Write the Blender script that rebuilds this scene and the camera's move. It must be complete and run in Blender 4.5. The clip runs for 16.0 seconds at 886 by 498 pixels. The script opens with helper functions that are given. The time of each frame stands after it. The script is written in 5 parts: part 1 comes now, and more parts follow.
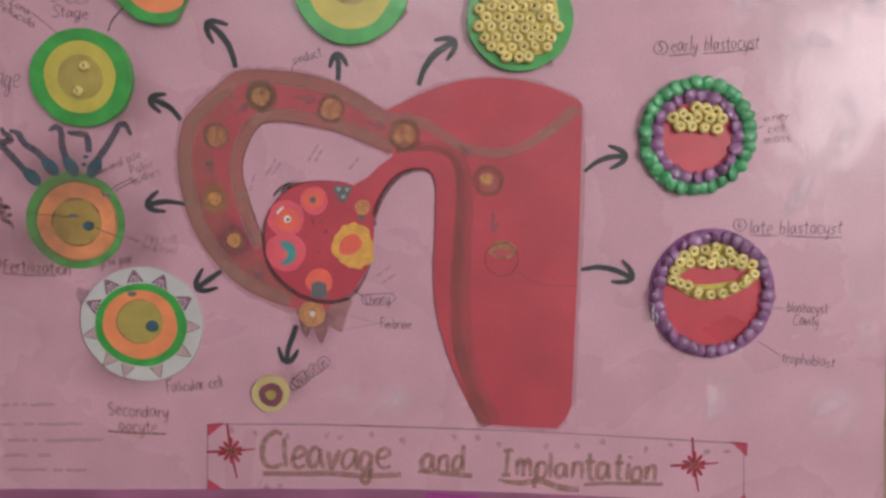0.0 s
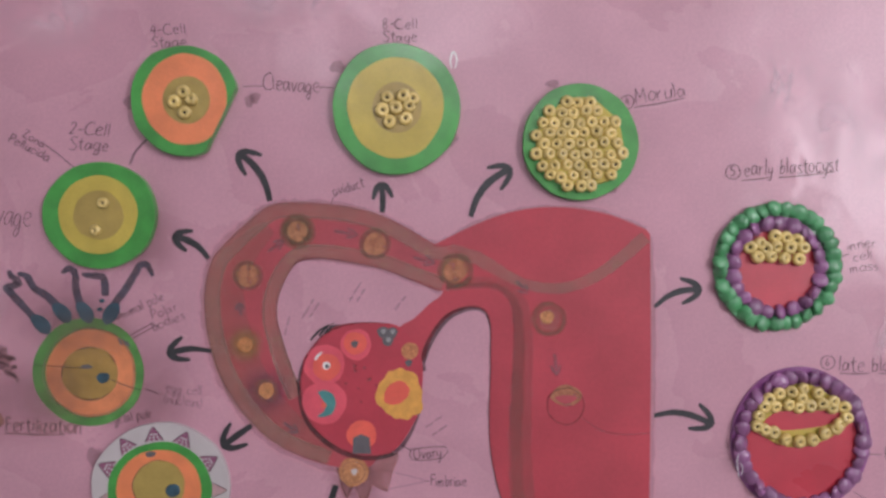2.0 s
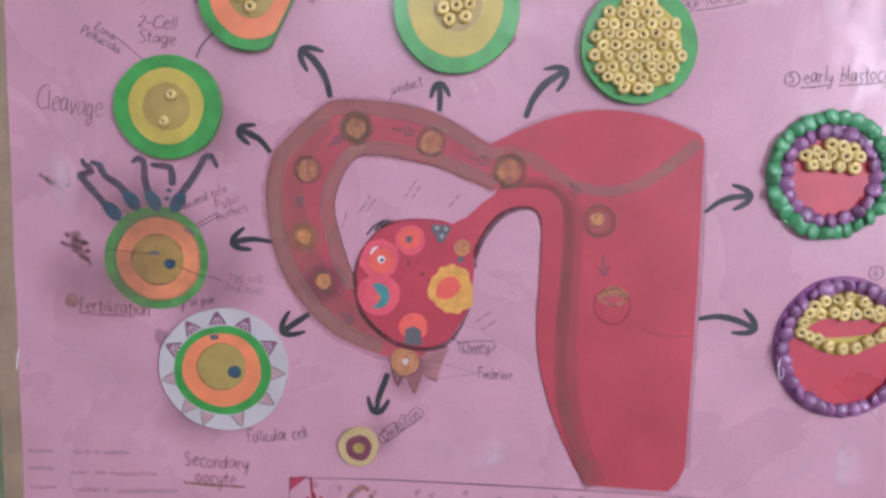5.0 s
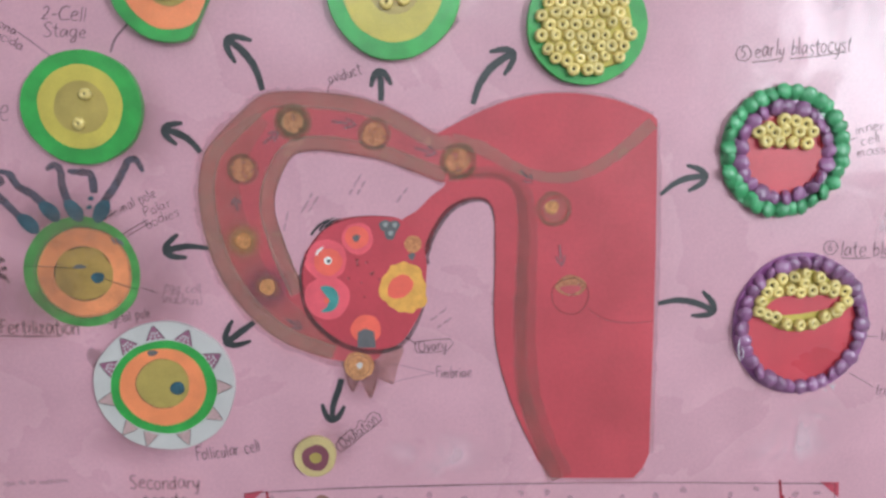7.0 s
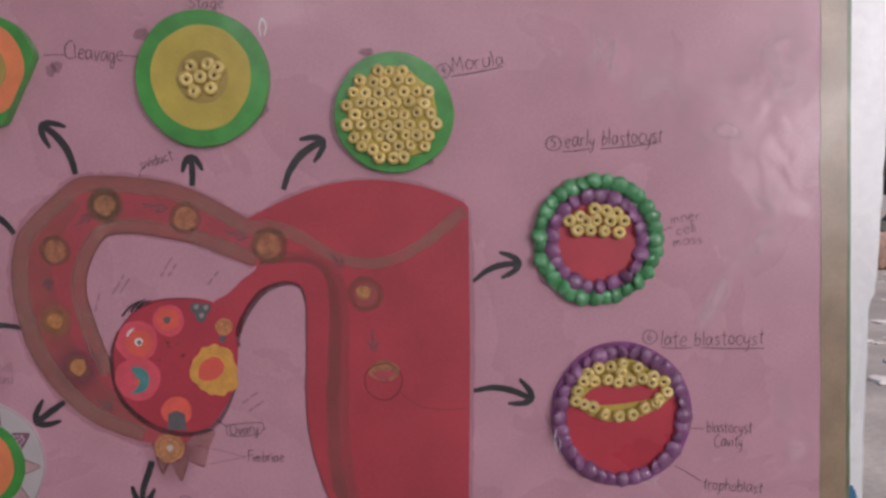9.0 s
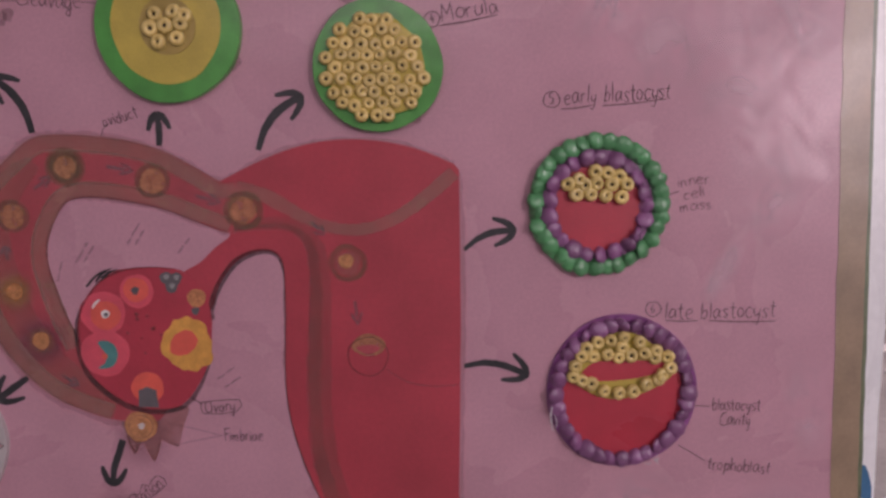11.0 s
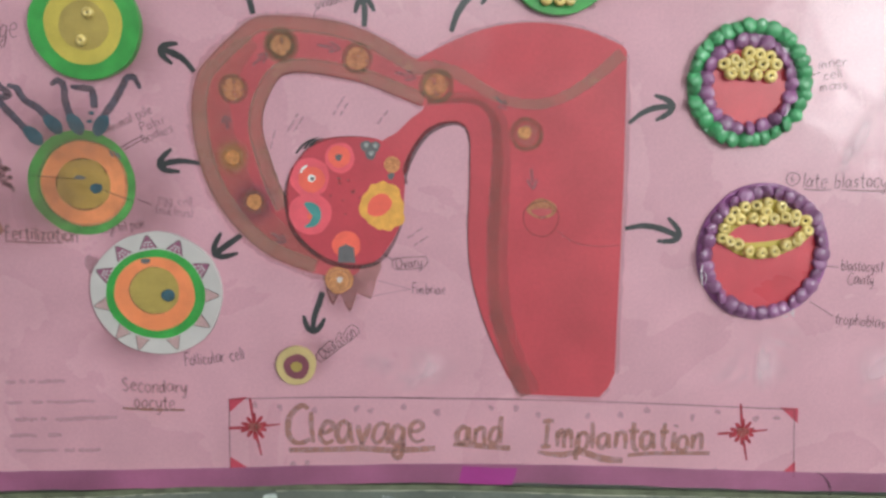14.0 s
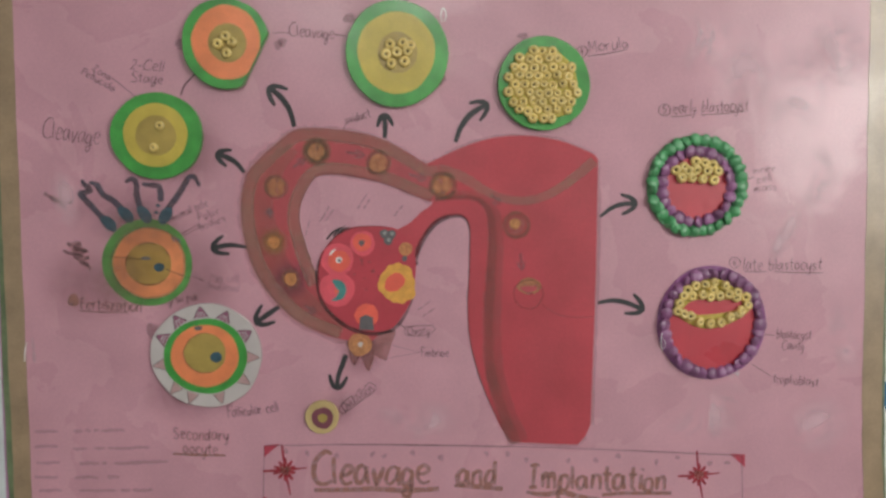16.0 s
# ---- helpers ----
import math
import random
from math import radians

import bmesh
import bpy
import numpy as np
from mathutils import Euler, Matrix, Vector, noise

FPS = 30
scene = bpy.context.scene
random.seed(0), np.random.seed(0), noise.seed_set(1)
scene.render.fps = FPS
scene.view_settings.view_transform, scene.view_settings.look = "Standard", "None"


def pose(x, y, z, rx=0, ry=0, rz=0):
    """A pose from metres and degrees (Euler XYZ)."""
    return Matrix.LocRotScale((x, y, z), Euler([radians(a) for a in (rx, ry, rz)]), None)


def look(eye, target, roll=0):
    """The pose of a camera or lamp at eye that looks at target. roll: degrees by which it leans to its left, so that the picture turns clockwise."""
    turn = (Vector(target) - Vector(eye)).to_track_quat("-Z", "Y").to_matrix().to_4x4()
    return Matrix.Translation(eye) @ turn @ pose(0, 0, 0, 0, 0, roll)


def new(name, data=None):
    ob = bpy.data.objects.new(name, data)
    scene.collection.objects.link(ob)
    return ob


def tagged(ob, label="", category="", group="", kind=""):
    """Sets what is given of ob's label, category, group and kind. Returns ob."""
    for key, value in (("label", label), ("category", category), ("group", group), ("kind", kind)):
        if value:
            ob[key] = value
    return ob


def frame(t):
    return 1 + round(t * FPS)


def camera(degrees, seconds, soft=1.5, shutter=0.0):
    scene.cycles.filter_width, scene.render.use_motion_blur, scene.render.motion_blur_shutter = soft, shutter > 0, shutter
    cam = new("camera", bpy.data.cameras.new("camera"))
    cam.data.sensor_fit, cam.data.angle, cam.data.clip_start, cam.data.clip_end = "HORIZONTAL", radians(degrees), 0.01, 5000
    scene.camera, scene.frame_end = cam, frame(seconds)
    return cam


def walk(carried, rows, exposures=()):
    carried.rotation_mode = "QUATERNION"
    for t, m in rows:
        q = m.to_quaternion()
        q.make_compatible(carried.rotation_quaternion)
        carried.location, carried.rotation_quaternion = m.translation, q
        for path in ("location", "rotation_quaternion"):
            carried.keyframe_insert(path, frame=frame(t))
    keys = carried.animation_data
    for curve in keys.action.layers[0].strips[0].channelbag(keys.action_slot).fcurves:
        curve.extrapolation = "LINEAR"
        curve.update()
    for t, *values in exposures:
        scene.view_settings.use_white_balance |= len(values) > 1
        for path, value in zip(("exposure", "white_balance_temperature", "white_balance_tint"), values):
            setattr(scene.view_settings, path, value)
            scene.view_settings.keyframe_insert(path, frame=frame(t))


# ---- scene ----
cam = camera(64.3, 16.0, soft=2.8)
PATH = [
    (0.0, (0.017, -0.6453, 1.4576), (0.0208, -0.1482, 1.4039), 0.17),
    (0.5, (0.0241, -0.6401, 1.4553), (0.0321, -0.142, 1.4126), -0.47),
    (1.0, (0.0223, -0.6302, 1.4743), (0.0345, -0.1315, 1.441), -0.88),
    (1.5, (0.0044, -0.5961, 1.5111), (0.0276, -0.097, 1.4901), -1.76),
    (2.0, (-0.0342, -0.5774, 1.5227), (-0.0249, -0.0776, 1.5112), -0.77),
    (2.5, (-0.0613, -0.5675, 1.5292), (-0.0605, -0.0675, 1.527), -0.02),
    (3.0, (-0.0848, -0.5669, 1.5275), (-0.1043, -0.0673, 1.5214), 0.9),
    (3.5, (-0.0881, -0.5703, 1.5177), (-0.1112, -0.0711, 1.501), 1.9),
    (4.0, (-0.0747, -0.5805, 1.5017), (-0.0928, -0.0814, 1.4771), 1.48),
    (4.5, (-0.0612, -0.5891, 1.485), (-0.0758, -0.0907, 1.4485), 1.11),
    (4.7, (-0.054, -0.5951, 1.4793), (-0.0677, -0.0969, 1.4395), 0.92),
    (6.8, (-0.0533, -0.5719, 1.4808), (-0.0382, -0.0783, 1.4028), -0.58),
    (7.0, (-0.0541, -0.5639, 1.5), (-0.0308, -0.0692, 1.4309), -1.69),
    (7.5, (-0.0087, -0.5492, 1.5032), (0.0421, -0.0573, 1.4293), -2.76),
    (8.0, (0.0654, -0.5506, 1.5155), (0.096, -0.0577, 1.4373), -1.56),
    (8.5, (0.1055, -0.5628, 1.526), (0.1222, -0.0664, 1.4684), -0.84),
    (8.7, (0.1136, -0.5688, 1.5256), (0.1238, -0.0702, 1.4902), -0.91),
    (10.8, (0.1087, -0.5347, 1.54), (0.1401, -0.0377, 1.4955), -0.69),
    (11.0, (0.1229, -0.5275, 1.5224), (0.1338, -0.0311, 1.4636), -0.86),
    (11.5, (0.144, -0.5149, 1.4732), (0.142, -0.0203, 1.3999), 0.04),
    (12.0, (0.1423, -0.5057, 1.4488), (0.1069, -0.0133, 1.3694), -0.22),
    (12.5, (0.0848, -0.4946, 1.4172), (0.061, -0.0039, 1.324), -0.42),
    (13.0, (0.0215, -0.516, 1.4091), (0.0145, -0.0236, 1.3227), -0.38),
    (13.5, (0.0003, -0.544, 1.4107), (0.012, -0.0521, 1.3221), -0.44),
    (14.0, (-0.0241, -0.6057, 1.4368), (-0.0117, -0.1106, 1.3683), -0.49),
    (14.5, (-0.0375, -0.639, 1.4609), (-0.0176, -0.1431, 1.4004), -0.08),
    (15.0, (-0.0445, -0.6817, 1.4715), (-0.0182, -0.1848, 1.423), -0.02),
    (15.5, (-0.0508, -0.7041, 1.4785), (-0.0209, -0.2074, 1.43), -0.25),
    (16.0, (-0.047, -0.7263, 1.4774), (-0.0238, -0.2281, 1.4422), 0.0),
]
EXPOSURE = [
    (0.0, -0.11, 6725, 10),
    (0.5, -0.05, 6815, 6),
    (1.0, -0.05, 6635, 8),
    (1.5, -0.33, 6725, 15),
    (2.0, -0.18, 6545, 24),
    (2.5, 0.07, 6185, 28),
    (3.0, 0.05, 5960, 41),
    (3.5, 0.08, 6050, 30),
    (4.0, 0.1, 6005, 33),
    (4.5, 0.15, 5825, 30),
    (4.7, 0.17, 5850, 28),
    (6.8, 0.33, 5950, 4),
    (7.0, 0.33, 6005, 3),
    (7.5, -0.05, 6680, 6),
    (8.0, -0.09, 6545, 5),
    (8.5, -0.48, 6725, 19),
    (8.7, -0.55, 6750, 22),
    (10.8, -0.83, 7050, 40),
    (11.0, -0.85, 7085, 41),
    (11.5, -0.47, 6230, 28),
    (12.0, -0.1, 6680, 12),
    (12.5, 0.3, 6950, 14),
    (13.0, 0.4, 6320, -1),
    (13.5, 0.38, 6500, 6),
    (14.0, 0.27, 6500, 3),
    (14.5, 0.1, 6680, 6),
    (15.0, 0.1, 6725, 5),
    (15.5, -0.12, 6905, 5),
    (16.0, -0.27, 7085, 10),
]
walk(cam, [(t, look(eye, target, roll)) for t, eye, target, roll in PATH], EXPOSURE)

# ---- world and light ----
ZC = 1.45  # height of the chart's middle above the floor
world = bpy.data.worlds.new("overcast_sky")
scene.world = world
world.use_nodes = True
wn = world.node_tree.nodes
sky = wn.new("ShaderNodeTexSky")
sky.sky_type, sky.sun_disc = "NISHITA", False
sky.sun_elevation, sky.sun_rotation = radians(48), radians(150)
sky.air_density, sky.dust_density = 1.0, 5.0
wn["Background"].inputs["Strength"].default_value = 0.13
world.node_tree.links.new(sky.outputs[0], wn["Background"].inputs["Color"])
sun = new("sun", bpy.data.lights.new("sun", "SUN"))
sun.data.energy, sun.data.angle, sun.data.color = 3.2, radians(12), (1.0, 0.96, 0.9)
sun.matrix_world = look((4, 3, 6), (0, 6, 0))
WINDOW = (2.08, 3.05, 1.35, 3.12)   # unseen back window, set for its glare on the film: x from, to; z from, to
BACK = -3.4
ADDED_WINDOW = (-0.9, 0.7, 2.35, 3.1)  # second unseen back window, added for fill and haze along the chart's top
lamp = new("window_daylight", bpy.data.lights.new("window_daylight", "AREA"))
lamp.data.shape, lamp.data.size, lamp.data.size_y = "RECTANGLE", WINDOW[1] - WINDOW[0], WINDOW[3] - WINDOW[2]
lamp.data.energy, lamp.data.color = 92, (0.95, 0.98, 1.0)
lamp.matrix_world = look(((WINDOW[0] + WINDOW[1]) / 2, BACK - 0.05, (WINDOW[2] + WINDOW[3]) / 2), (0.3, 0, 1.5))

# fill lamp in the added second window
lamp = new("window_daylight", bpy.data.lights.new("window_daylight", "AREA"))
lamp.data.shape, lamp.data.size, lamp.data.size_y = "RECTANGLE", ADDED_WINDOW[1] - ADDED_WINDOW[0], ADDED_WINDOW[3] - ADDED_WINDOW[2]
lamp.data.energy, lamp.data.color = 20, (0.95, 0.98, 1.0)
lamp.matrix_world = look(((ADDED_WINDOW[0] + ADDED_WINDOW[1]) / 2, BACK - 0.05, (ADDED_WINDOW[2] + ADDED_WINDOW[3]) / 2), (0.0, 0, 1.5))


# ---- materials ----
def material(name, colour, rough=0.7, grain=0.12, size=60.0, coat=0.0, bump=0.15, metal=0.0, blotch=0.12, piece=0.0, fine=900.0, gloss=0.22):
    """A surface with grain at two scales and a fine relief; sizes are cycles per metre."""
    m = bpy.data.materials.new(name)
    m.use_nodes = True
    n, l = m.node_tree.nodes, m.node_tree.links
    b = n["Principled BSDF"]
    co = n.new("ShaderNodeTexCoord")
    big, small = n.new("ShaderNodeTexNoise"), n.new("ShaderNodeTexNoise")
    big.inputs["Scale"].default_value, big.inputs["Detail"].default_value = size, 4
    small.inputs["Scale"].default_value, small.inputs["Detail"].default_value = fine, 2
    for t in (big, small):
        l.new(co.outputs["Object"], t.inputs["Vector"])
    def ramp(source, amount):
        r = n.new("ShaderNodeMapRange")
        r.inputs["From Min"].default_value, r.inputs["From Max"].default_value = 0.3, 0.7
        r.inputs["To Min"].default_value, r.inputs["To Max"].default_value = 1 - amount, 1 + amount
        l.new(source, r.inputs["Value"])
        return r.outputs["Result"]
    def times(a, c):
        x = n.new("ShaderNodeMath")
        x.operation = "MULTIPLY"
        l.new(a, x.inputs[0])
        l.new(c, x.inputs[1])
        return x.outputs[0]
    value = times(ramp(big.outputs["Fac"], blotch), ramp(small.outputs["Fac"], grain))
    if piece:
        info = n.new("ShaderNodeObjectInfo")
        r = n.new("ShaderNodeMapRange")
        r.inputs["To Min"].default_value, r.inputs["To Max"].default_value = 1 - piece, 1 + piece
        l.new(info.outputs["Random"], r.inputs["Value"])
        value = times(value, r.outputs["Result"])
    mix = n.new("ShaderNodeVectorMath")
    mix.operation = "SCALE"
    mix.inputs[0].default_value = colour
    l.new(value, mix.inputs["Scale"])
    l.new(mix.outputs[0], b.inputs["Base Color"])
    bp = n.new("ShaderNodeBump")
    bp.inputs["Strength"].default_value, bp.inputs["Distance"].default_value = bump, 0.0006
    l.new(small.outputs["Fac"], bp.inputs["Height"])
    l.new(bp.outputs[0], b.inputs["Normal"])
    b.inputs["Roughness"].default_value, b.inputs["Metallic"].default_value = rough, metal
    if coat:   # the clear plastic film over the chart, slightly wavy
        b.inputs["Coat Weight"].default_value = min(1.0, coat * 1.5)
        wave = n.new("ShaderNodeTexNoise")
        wave.inputs["Scale"].default_value, wave.inputs["Detail"].default_value = 11, 3
        crease = n.new("ShaderNodeTexNoise")
        crease.inputs["Scale"].default_value, crease.inputs["Detail"].default_value, crease.inputs["Distortion"].default_value = 34, 2, 1.2
        geo = n.new("ShaderNodeNewGeometry")
        l.new(geo.outputs["Position"], wave.inputs["Vector"])
        cb = n.new("ShaderNodeBump")
        cb.inputs["Strength"].default_value, cb.inputs["Distance"].default_value = 0.5, 0.0035
        l.new(wave.outputs["Fac"], cb.inputs["Height"])
        l.new(geo.outputs["Position"], crease.inputs["Vector"])
        cc = n.new("ShaderNodeBump")
        cc.inputs["Strength"].default_value, cc.inputs["Distance"].default_value = 0.5, 0.0008
        l.new(crease.outputs["Fac"], cc.inputs["Height"])
        l.new(cb.outputs[0], cc.inputs["Normal"])
        l.new(cc.outputs[0], b.inputs["Coat Normal"])
        stick = n.new("ShaderNodeTexNoise")   # where the film clings and where it has lifted
        stick.inputs["Scale"].default_value, stick.inputs["Detail"].default_value, stick.inputs["Distortion"].default_value = 8, 5, 0.7
        l.new(geo.outputs["Position"], stick.inputs["Vector"])
        dull = n.new("ShaderNodeMapRange")
        dull.inputs["From Min"].default_value, dull.inputs["From Max"].default_value = 0.48, 0.57
        dull.inputs["To Min"].default_value, dull.inputs["To Max"].default_value = gloss * 1.2, gloss * 0.72
        l.new(stick.outputs["Fac"], dull.inputs["Value"])
        l.new(dull.outputs["Result"], b.inputs["Coat Roughness"])
    return m


def see_through(name, colour, cover, size=500.0, soft=False, rough=0.8, ragged=False):
    """Pencil, crayon, thin paint or painted glare that lets the paper show through; soft: it fades out towards the rim
    of a unit disc.
    """
    m = material(name, colour, rough, 0.2, 80.0, fine=700.0)
    n, l = m.node_tree.nodes, m.node_tree.links
    b = n["Principled BSDF"]
    co, noise_ = n.new("ShaderNodeTexCoord"), n.new("ShaderNodeTexNoise")
    noise_.inputs["Scale"].default_value, noise_.inputs["Detail"].default_value = size, 3
    geo = n.new("ShaderNodeNewGeometry")
    l.new(geo.outputs["Position"], noise_.inputs["Vector"])
    r = n.new("ShaderNodeMapRange")
    r.inputs["From Min"].default_value, r.inputs["From Max"].default_value = 0.3, 0.65
    r.inputs["To Min"].default_value, r.inputs["To Max"].default_value = cover * 0.72, min(1.0, cover * 1.2)
    if ragged:
        noise_.inputs["Distortion"].default_value = 0.8
        r.inputs["From Min"].default_value, r.inputs["From Max"].default_value = 0.4, 0.54
        r.inputs["To Min"].default_value, r.inputs["To Max"].default_value = cover * 0.12, cover
    l.new(noise_.outputs["Fac"], r.inputs["Value"])
    out = r.outputs["Result"]
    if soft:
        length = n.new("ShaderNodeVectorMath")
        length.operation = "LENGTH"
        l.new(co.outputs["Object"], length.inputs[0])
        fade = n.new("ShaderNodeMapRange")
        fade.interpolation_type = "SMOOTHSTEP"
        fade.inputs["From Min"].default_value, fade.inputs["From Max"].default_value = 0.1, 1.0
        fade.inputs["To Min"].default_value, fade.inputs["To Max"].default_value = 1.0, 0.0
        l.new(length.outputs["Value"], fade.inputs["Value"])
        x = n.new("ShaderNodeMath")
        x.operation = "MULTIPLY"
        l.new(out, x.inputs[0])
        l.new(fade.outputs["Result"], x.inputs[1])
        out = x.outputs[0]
    l.new(out, b.inputs["Alpha"])
    return m


PINK = material("pink_chart_paper", (0.605, 0.309, 0.377), 0.6, 0.05, 14, coat=0.56, blotch=0.08, fine=400, gloss=0.28)
TAPE = material("brown_packing_tape", (0.35, 0.245, 0.155), 0.4, 0.06, 25, coat=0.45, blotch=0.2, fine=300)
PURPLE_STRIP = material("magenta_border_paper", (0.31, 0.095, 0.19), 0.4, 0.06, 9, coat=0.5, blotch=0.32)
MAGENTA = material("bright_magenta_paper", (0.36, 0.035, 0.24), 0.35, 0.05, 30, coat=0.5)
RIM = material("pale_paper_rim", (0.42, 0.42, 0.33), 0.7)
# milky colour laid on for reflections in the film
GLARE = see_through("painted_film_glare", (0.95, 0.72, 0.8), 0.36, 20, soft=True, rough=0.6, ragged=True)
OLIVE = material("olive_tape_edge", (0.14, 0.185, 0.1), 0.4, 0.1, 40, blotch=0.35, coat=0.3)
FRAYED = material("grey_olive_frayed_tape", (0.125, 0.135, 0.085), 0.6, 0.15, 50, blotch=0.4)
RED = material("red_poster_paint", (0.5, 0.052, 0.075), 0.6, 0.045, 16, coat=0.5, blotch=0.14, fine=300)
ROSE = material("rose_red_paint", (0.46, 0.072, 0.09), 0.6, 0.05, 28, coat=0.5, blotch=0.12, fine=350)
OVARY = material("crimson_paint", (0.51, 0.046, 0.072), 0.55, 0.04, 24, coat=0.5, blotch=0.1, fine=500)
BROWN = see_through("brown_crayon", (0.48, 0.27, 0.22), 0.42, 38)
PALE_LINE = see_through("pale_brown_crayon", (0.5, 0.27, 0.22), 0.3, 90)
SOFT_LINE = see_through("rubbed_charcoal_line", (0.12, 0.05, 0.06), 0.42, 260)
DARKBROWN = see_through("dark_brown_crayon", (0.29, 0.09, 0.08), 0.48, 90)
FIMBRIA = see_through("reddish_brown_crayon", (0.46, 0.17, 0.14), 0.42, 50)
BAND = see_through("worn_brown_crayon_band", (0.34, 0.135, 0.12), 0.25, 26)
INK = see_through("dark_brown_brush_ink", (0.3, 0.12, 0.1), 0.36, 110)
OLIVE_CRAYON = see_through("olive_crayon", (0.24, 0.16, 0.09), 0.42, 120)
CHARCOAL = see_through("charcoal_line", (0.06, 0.04, 0.045), 0.54, 300)
PENCIL = see_through("soft_pencil", (0.11, 0.06, 0.075), 0.6, 700)
WORN = see_through("worn_pencil_writing", (0.28, 0.15, 0.16), 0.22, 300)
DULL_PENCIL = see_through("rubbed_brown_pencil", (0.16, 0.075, 0.08), 0.46, 400)
FAINT = see_through("faint_pencil", (0.26, 0.13, 0.15), 0.3, 420)
FRINGE = see_through("red_crayon_fringe", (0.52, 0.16, 0.2), 0.24, 240)
SHADE = see_through("brown_crayon_shade", (0.44, 0.19, 0.155), 0.26, 50)
VEIL = see_through("grey_brown_pencil_shade", (0.26, 0.15, 0.12), 0.3, 140, soft=True)
PETAL = see_through("faded_petal_wash", (0.36, 0.17, 0.2), 0.28, 260)
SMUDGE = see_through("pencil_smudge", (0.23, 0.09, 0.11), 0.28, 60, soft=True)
DARK_HALO = see_through("violet_halo", (0.2, 0.08, 0.15), 0.62, 200, soft=True)
GLOW = see_through("ochre_halo", (0.5, 0.2, 0.06), 0.7, 300, soft=True)
BLACK = material("black_marker_paint", (0.034, 0.034, 0.038), 0.55, 0.2, 60, coat=0.45, blotch=0.25)
TITLE = see_through("tan_brush_paint", (0.42, 0.205, 0.16), 0.55, 110)
STAR = see_through("dark_red_brush_paint", (0.38, 0.03, 0.05), 0.85, 160)
CORNER = material("crimson_corner_paint", (0.5, 0.05, 0.09), 0.6, 0.06, 40, coat=0.4)
ORANGE_EGG = see_through("orange_crayon", (0.64, 0.3, 0.16), 0.56, 150)
YELLOW_EGG = material("yellow_crayon", (0.78, 0.38, 0.08), 0.7, 0.1, 120, coat=0.4)
PALE_EGG = see_through("pale_orange_crayon", (0.74, 0.34, 0.15), 0.66, 200)
TAN_HALO = see_through("tan_halo", (0.5, 0.27, 0.16), 0.7, 120, soft=True)
PINKFOLL = material("coral_pink_paint", (0.78, 0.1, 0.14), 0.6, 0.05, 60, coat=0.5)
CORAL = material("coral_orange_paint", (0.85, 0.13, 0.09), 0.6, 0.05, 60, coat=0.5)
TEAL = material("teal_paint", (0.07, 0.28, 0.27), 0.6, 0.08, 80, coat=0.4)
GREY = material("grey_paint", (0.13, 0.12, 0.13), 0.6, 0.12, 90, coat=0.4)
WHITE = material("white_paint", (0.8, 0.78, 0.76), 0.5, 0.03, 60, coat=0.4)
BLUEGREY = see_through("blue_grey_crayon", (0.16, 0.2, 0.24), 0.42, 300)
TAIL = see_through("grey_violet_brush_paint", (0.1, 0.085, 0.115), 0.74, 80)
SPERM = material("slate_blue_paint", (0.03, 0.085, 0.12), 0.55, 0.15, 100, coat=0.5, blotch=0.35)
GREEN = material("green_glossy_paper", (0.045, 0.33, 0.055), 0.45, 0.06, 45, coat=0.6, blotch=0.22)
YELLOW = material("yellow_card", (0.57, 0.44, 0.075), 0.6, 0.06, 40, coat=0.5, blotch=0.13)
OCHRE = material("ochre_card", (0.42, 0.3, 0.075), 0.6, 0.06, 50, coat=0.5, blotch=0.16)
ORANGE = material("orange_card", (0.85, 0.25, 0.1), 0.6, 0.05, 40, coat=0.5, blotch=0.11)
GREEN_CRAYON = material("dull_green_crayon", (0.085, 0.29, 0.065), 0.7, 0.1, 60, coat=0.5, blotch=0.3)
ORANGE_CRAYON = material("pale_orange_wash", (0.76, 0.26, 0.11), 0.7, 0.08, 50, coat=0.5, blotch=0.2)
OCHRE_CRAYON = material("ochre_crayon", (0.4, 0.24, 0.06), 0.7, 0.1, 60, coat=0.5, blotch=0.25)
CARD = material("white_card", (0.56, 0.515, 0.51), 0.6, 0.03, 25, coat=0.5, blotch=0.1)
PALE_YELLOW = material("pale_yellow_card", (0.57, 0.42, 0.19), 0.6, 0.06, 40, coat=0.5, blotch=0.13)
MAUVE = material("mauve_pencil_fill", (0.3, 0.1, 0.18), 0.7, 0.15, 300, coat=0.3)
PALE_MAUVE = material("pale_mauve_fill", (0.5, 0.31, 0.31), 0.7, 0.1, 200, coat=0.3)
BEAD = material("yellow_bead", (0.77, 0.58, 0.2), 0.4, 0.05, 60, bump=0.1, piece=0.14, coat=0.6, gloss=0.2)
HOLE_SHADE = material("bead_hole_shade", (0.07, 0.055, 0.035), 0.7)
PURPLE_CLAY = material("purple_clay", (0.28, 0.1, 0.24), 0.4, 0.1, 120, bump=0.3, piece=0.25, coat=0.8, gloss=0.22, blotch=0.25)
GREEN_CLAY = material("green_clay", (0.07, 0.35, 0.135), 0.4, 0.1, 120, bump=0.3, piece=0.2, coat=0.8, gloss=0.22, blotch=0.2)
PURPLE_FILM = material("purple_glossy_film", (0.27, 0.07, 0.24), 0.35, 0.05, 60, coat=0.9, gloss=0.15, blotch=0.3)
CAVITY = material("red_card", (0.55, 0.03, 0.055), 0.5, 0.05, 30, coat=0.45, blotch=0.1, gloss=0.36)
WALL = material("grey_green_dado_paint", (0.145, 0.16, 0.14), 0.6, 0.08, 9, blotch=0.25, fine=200)
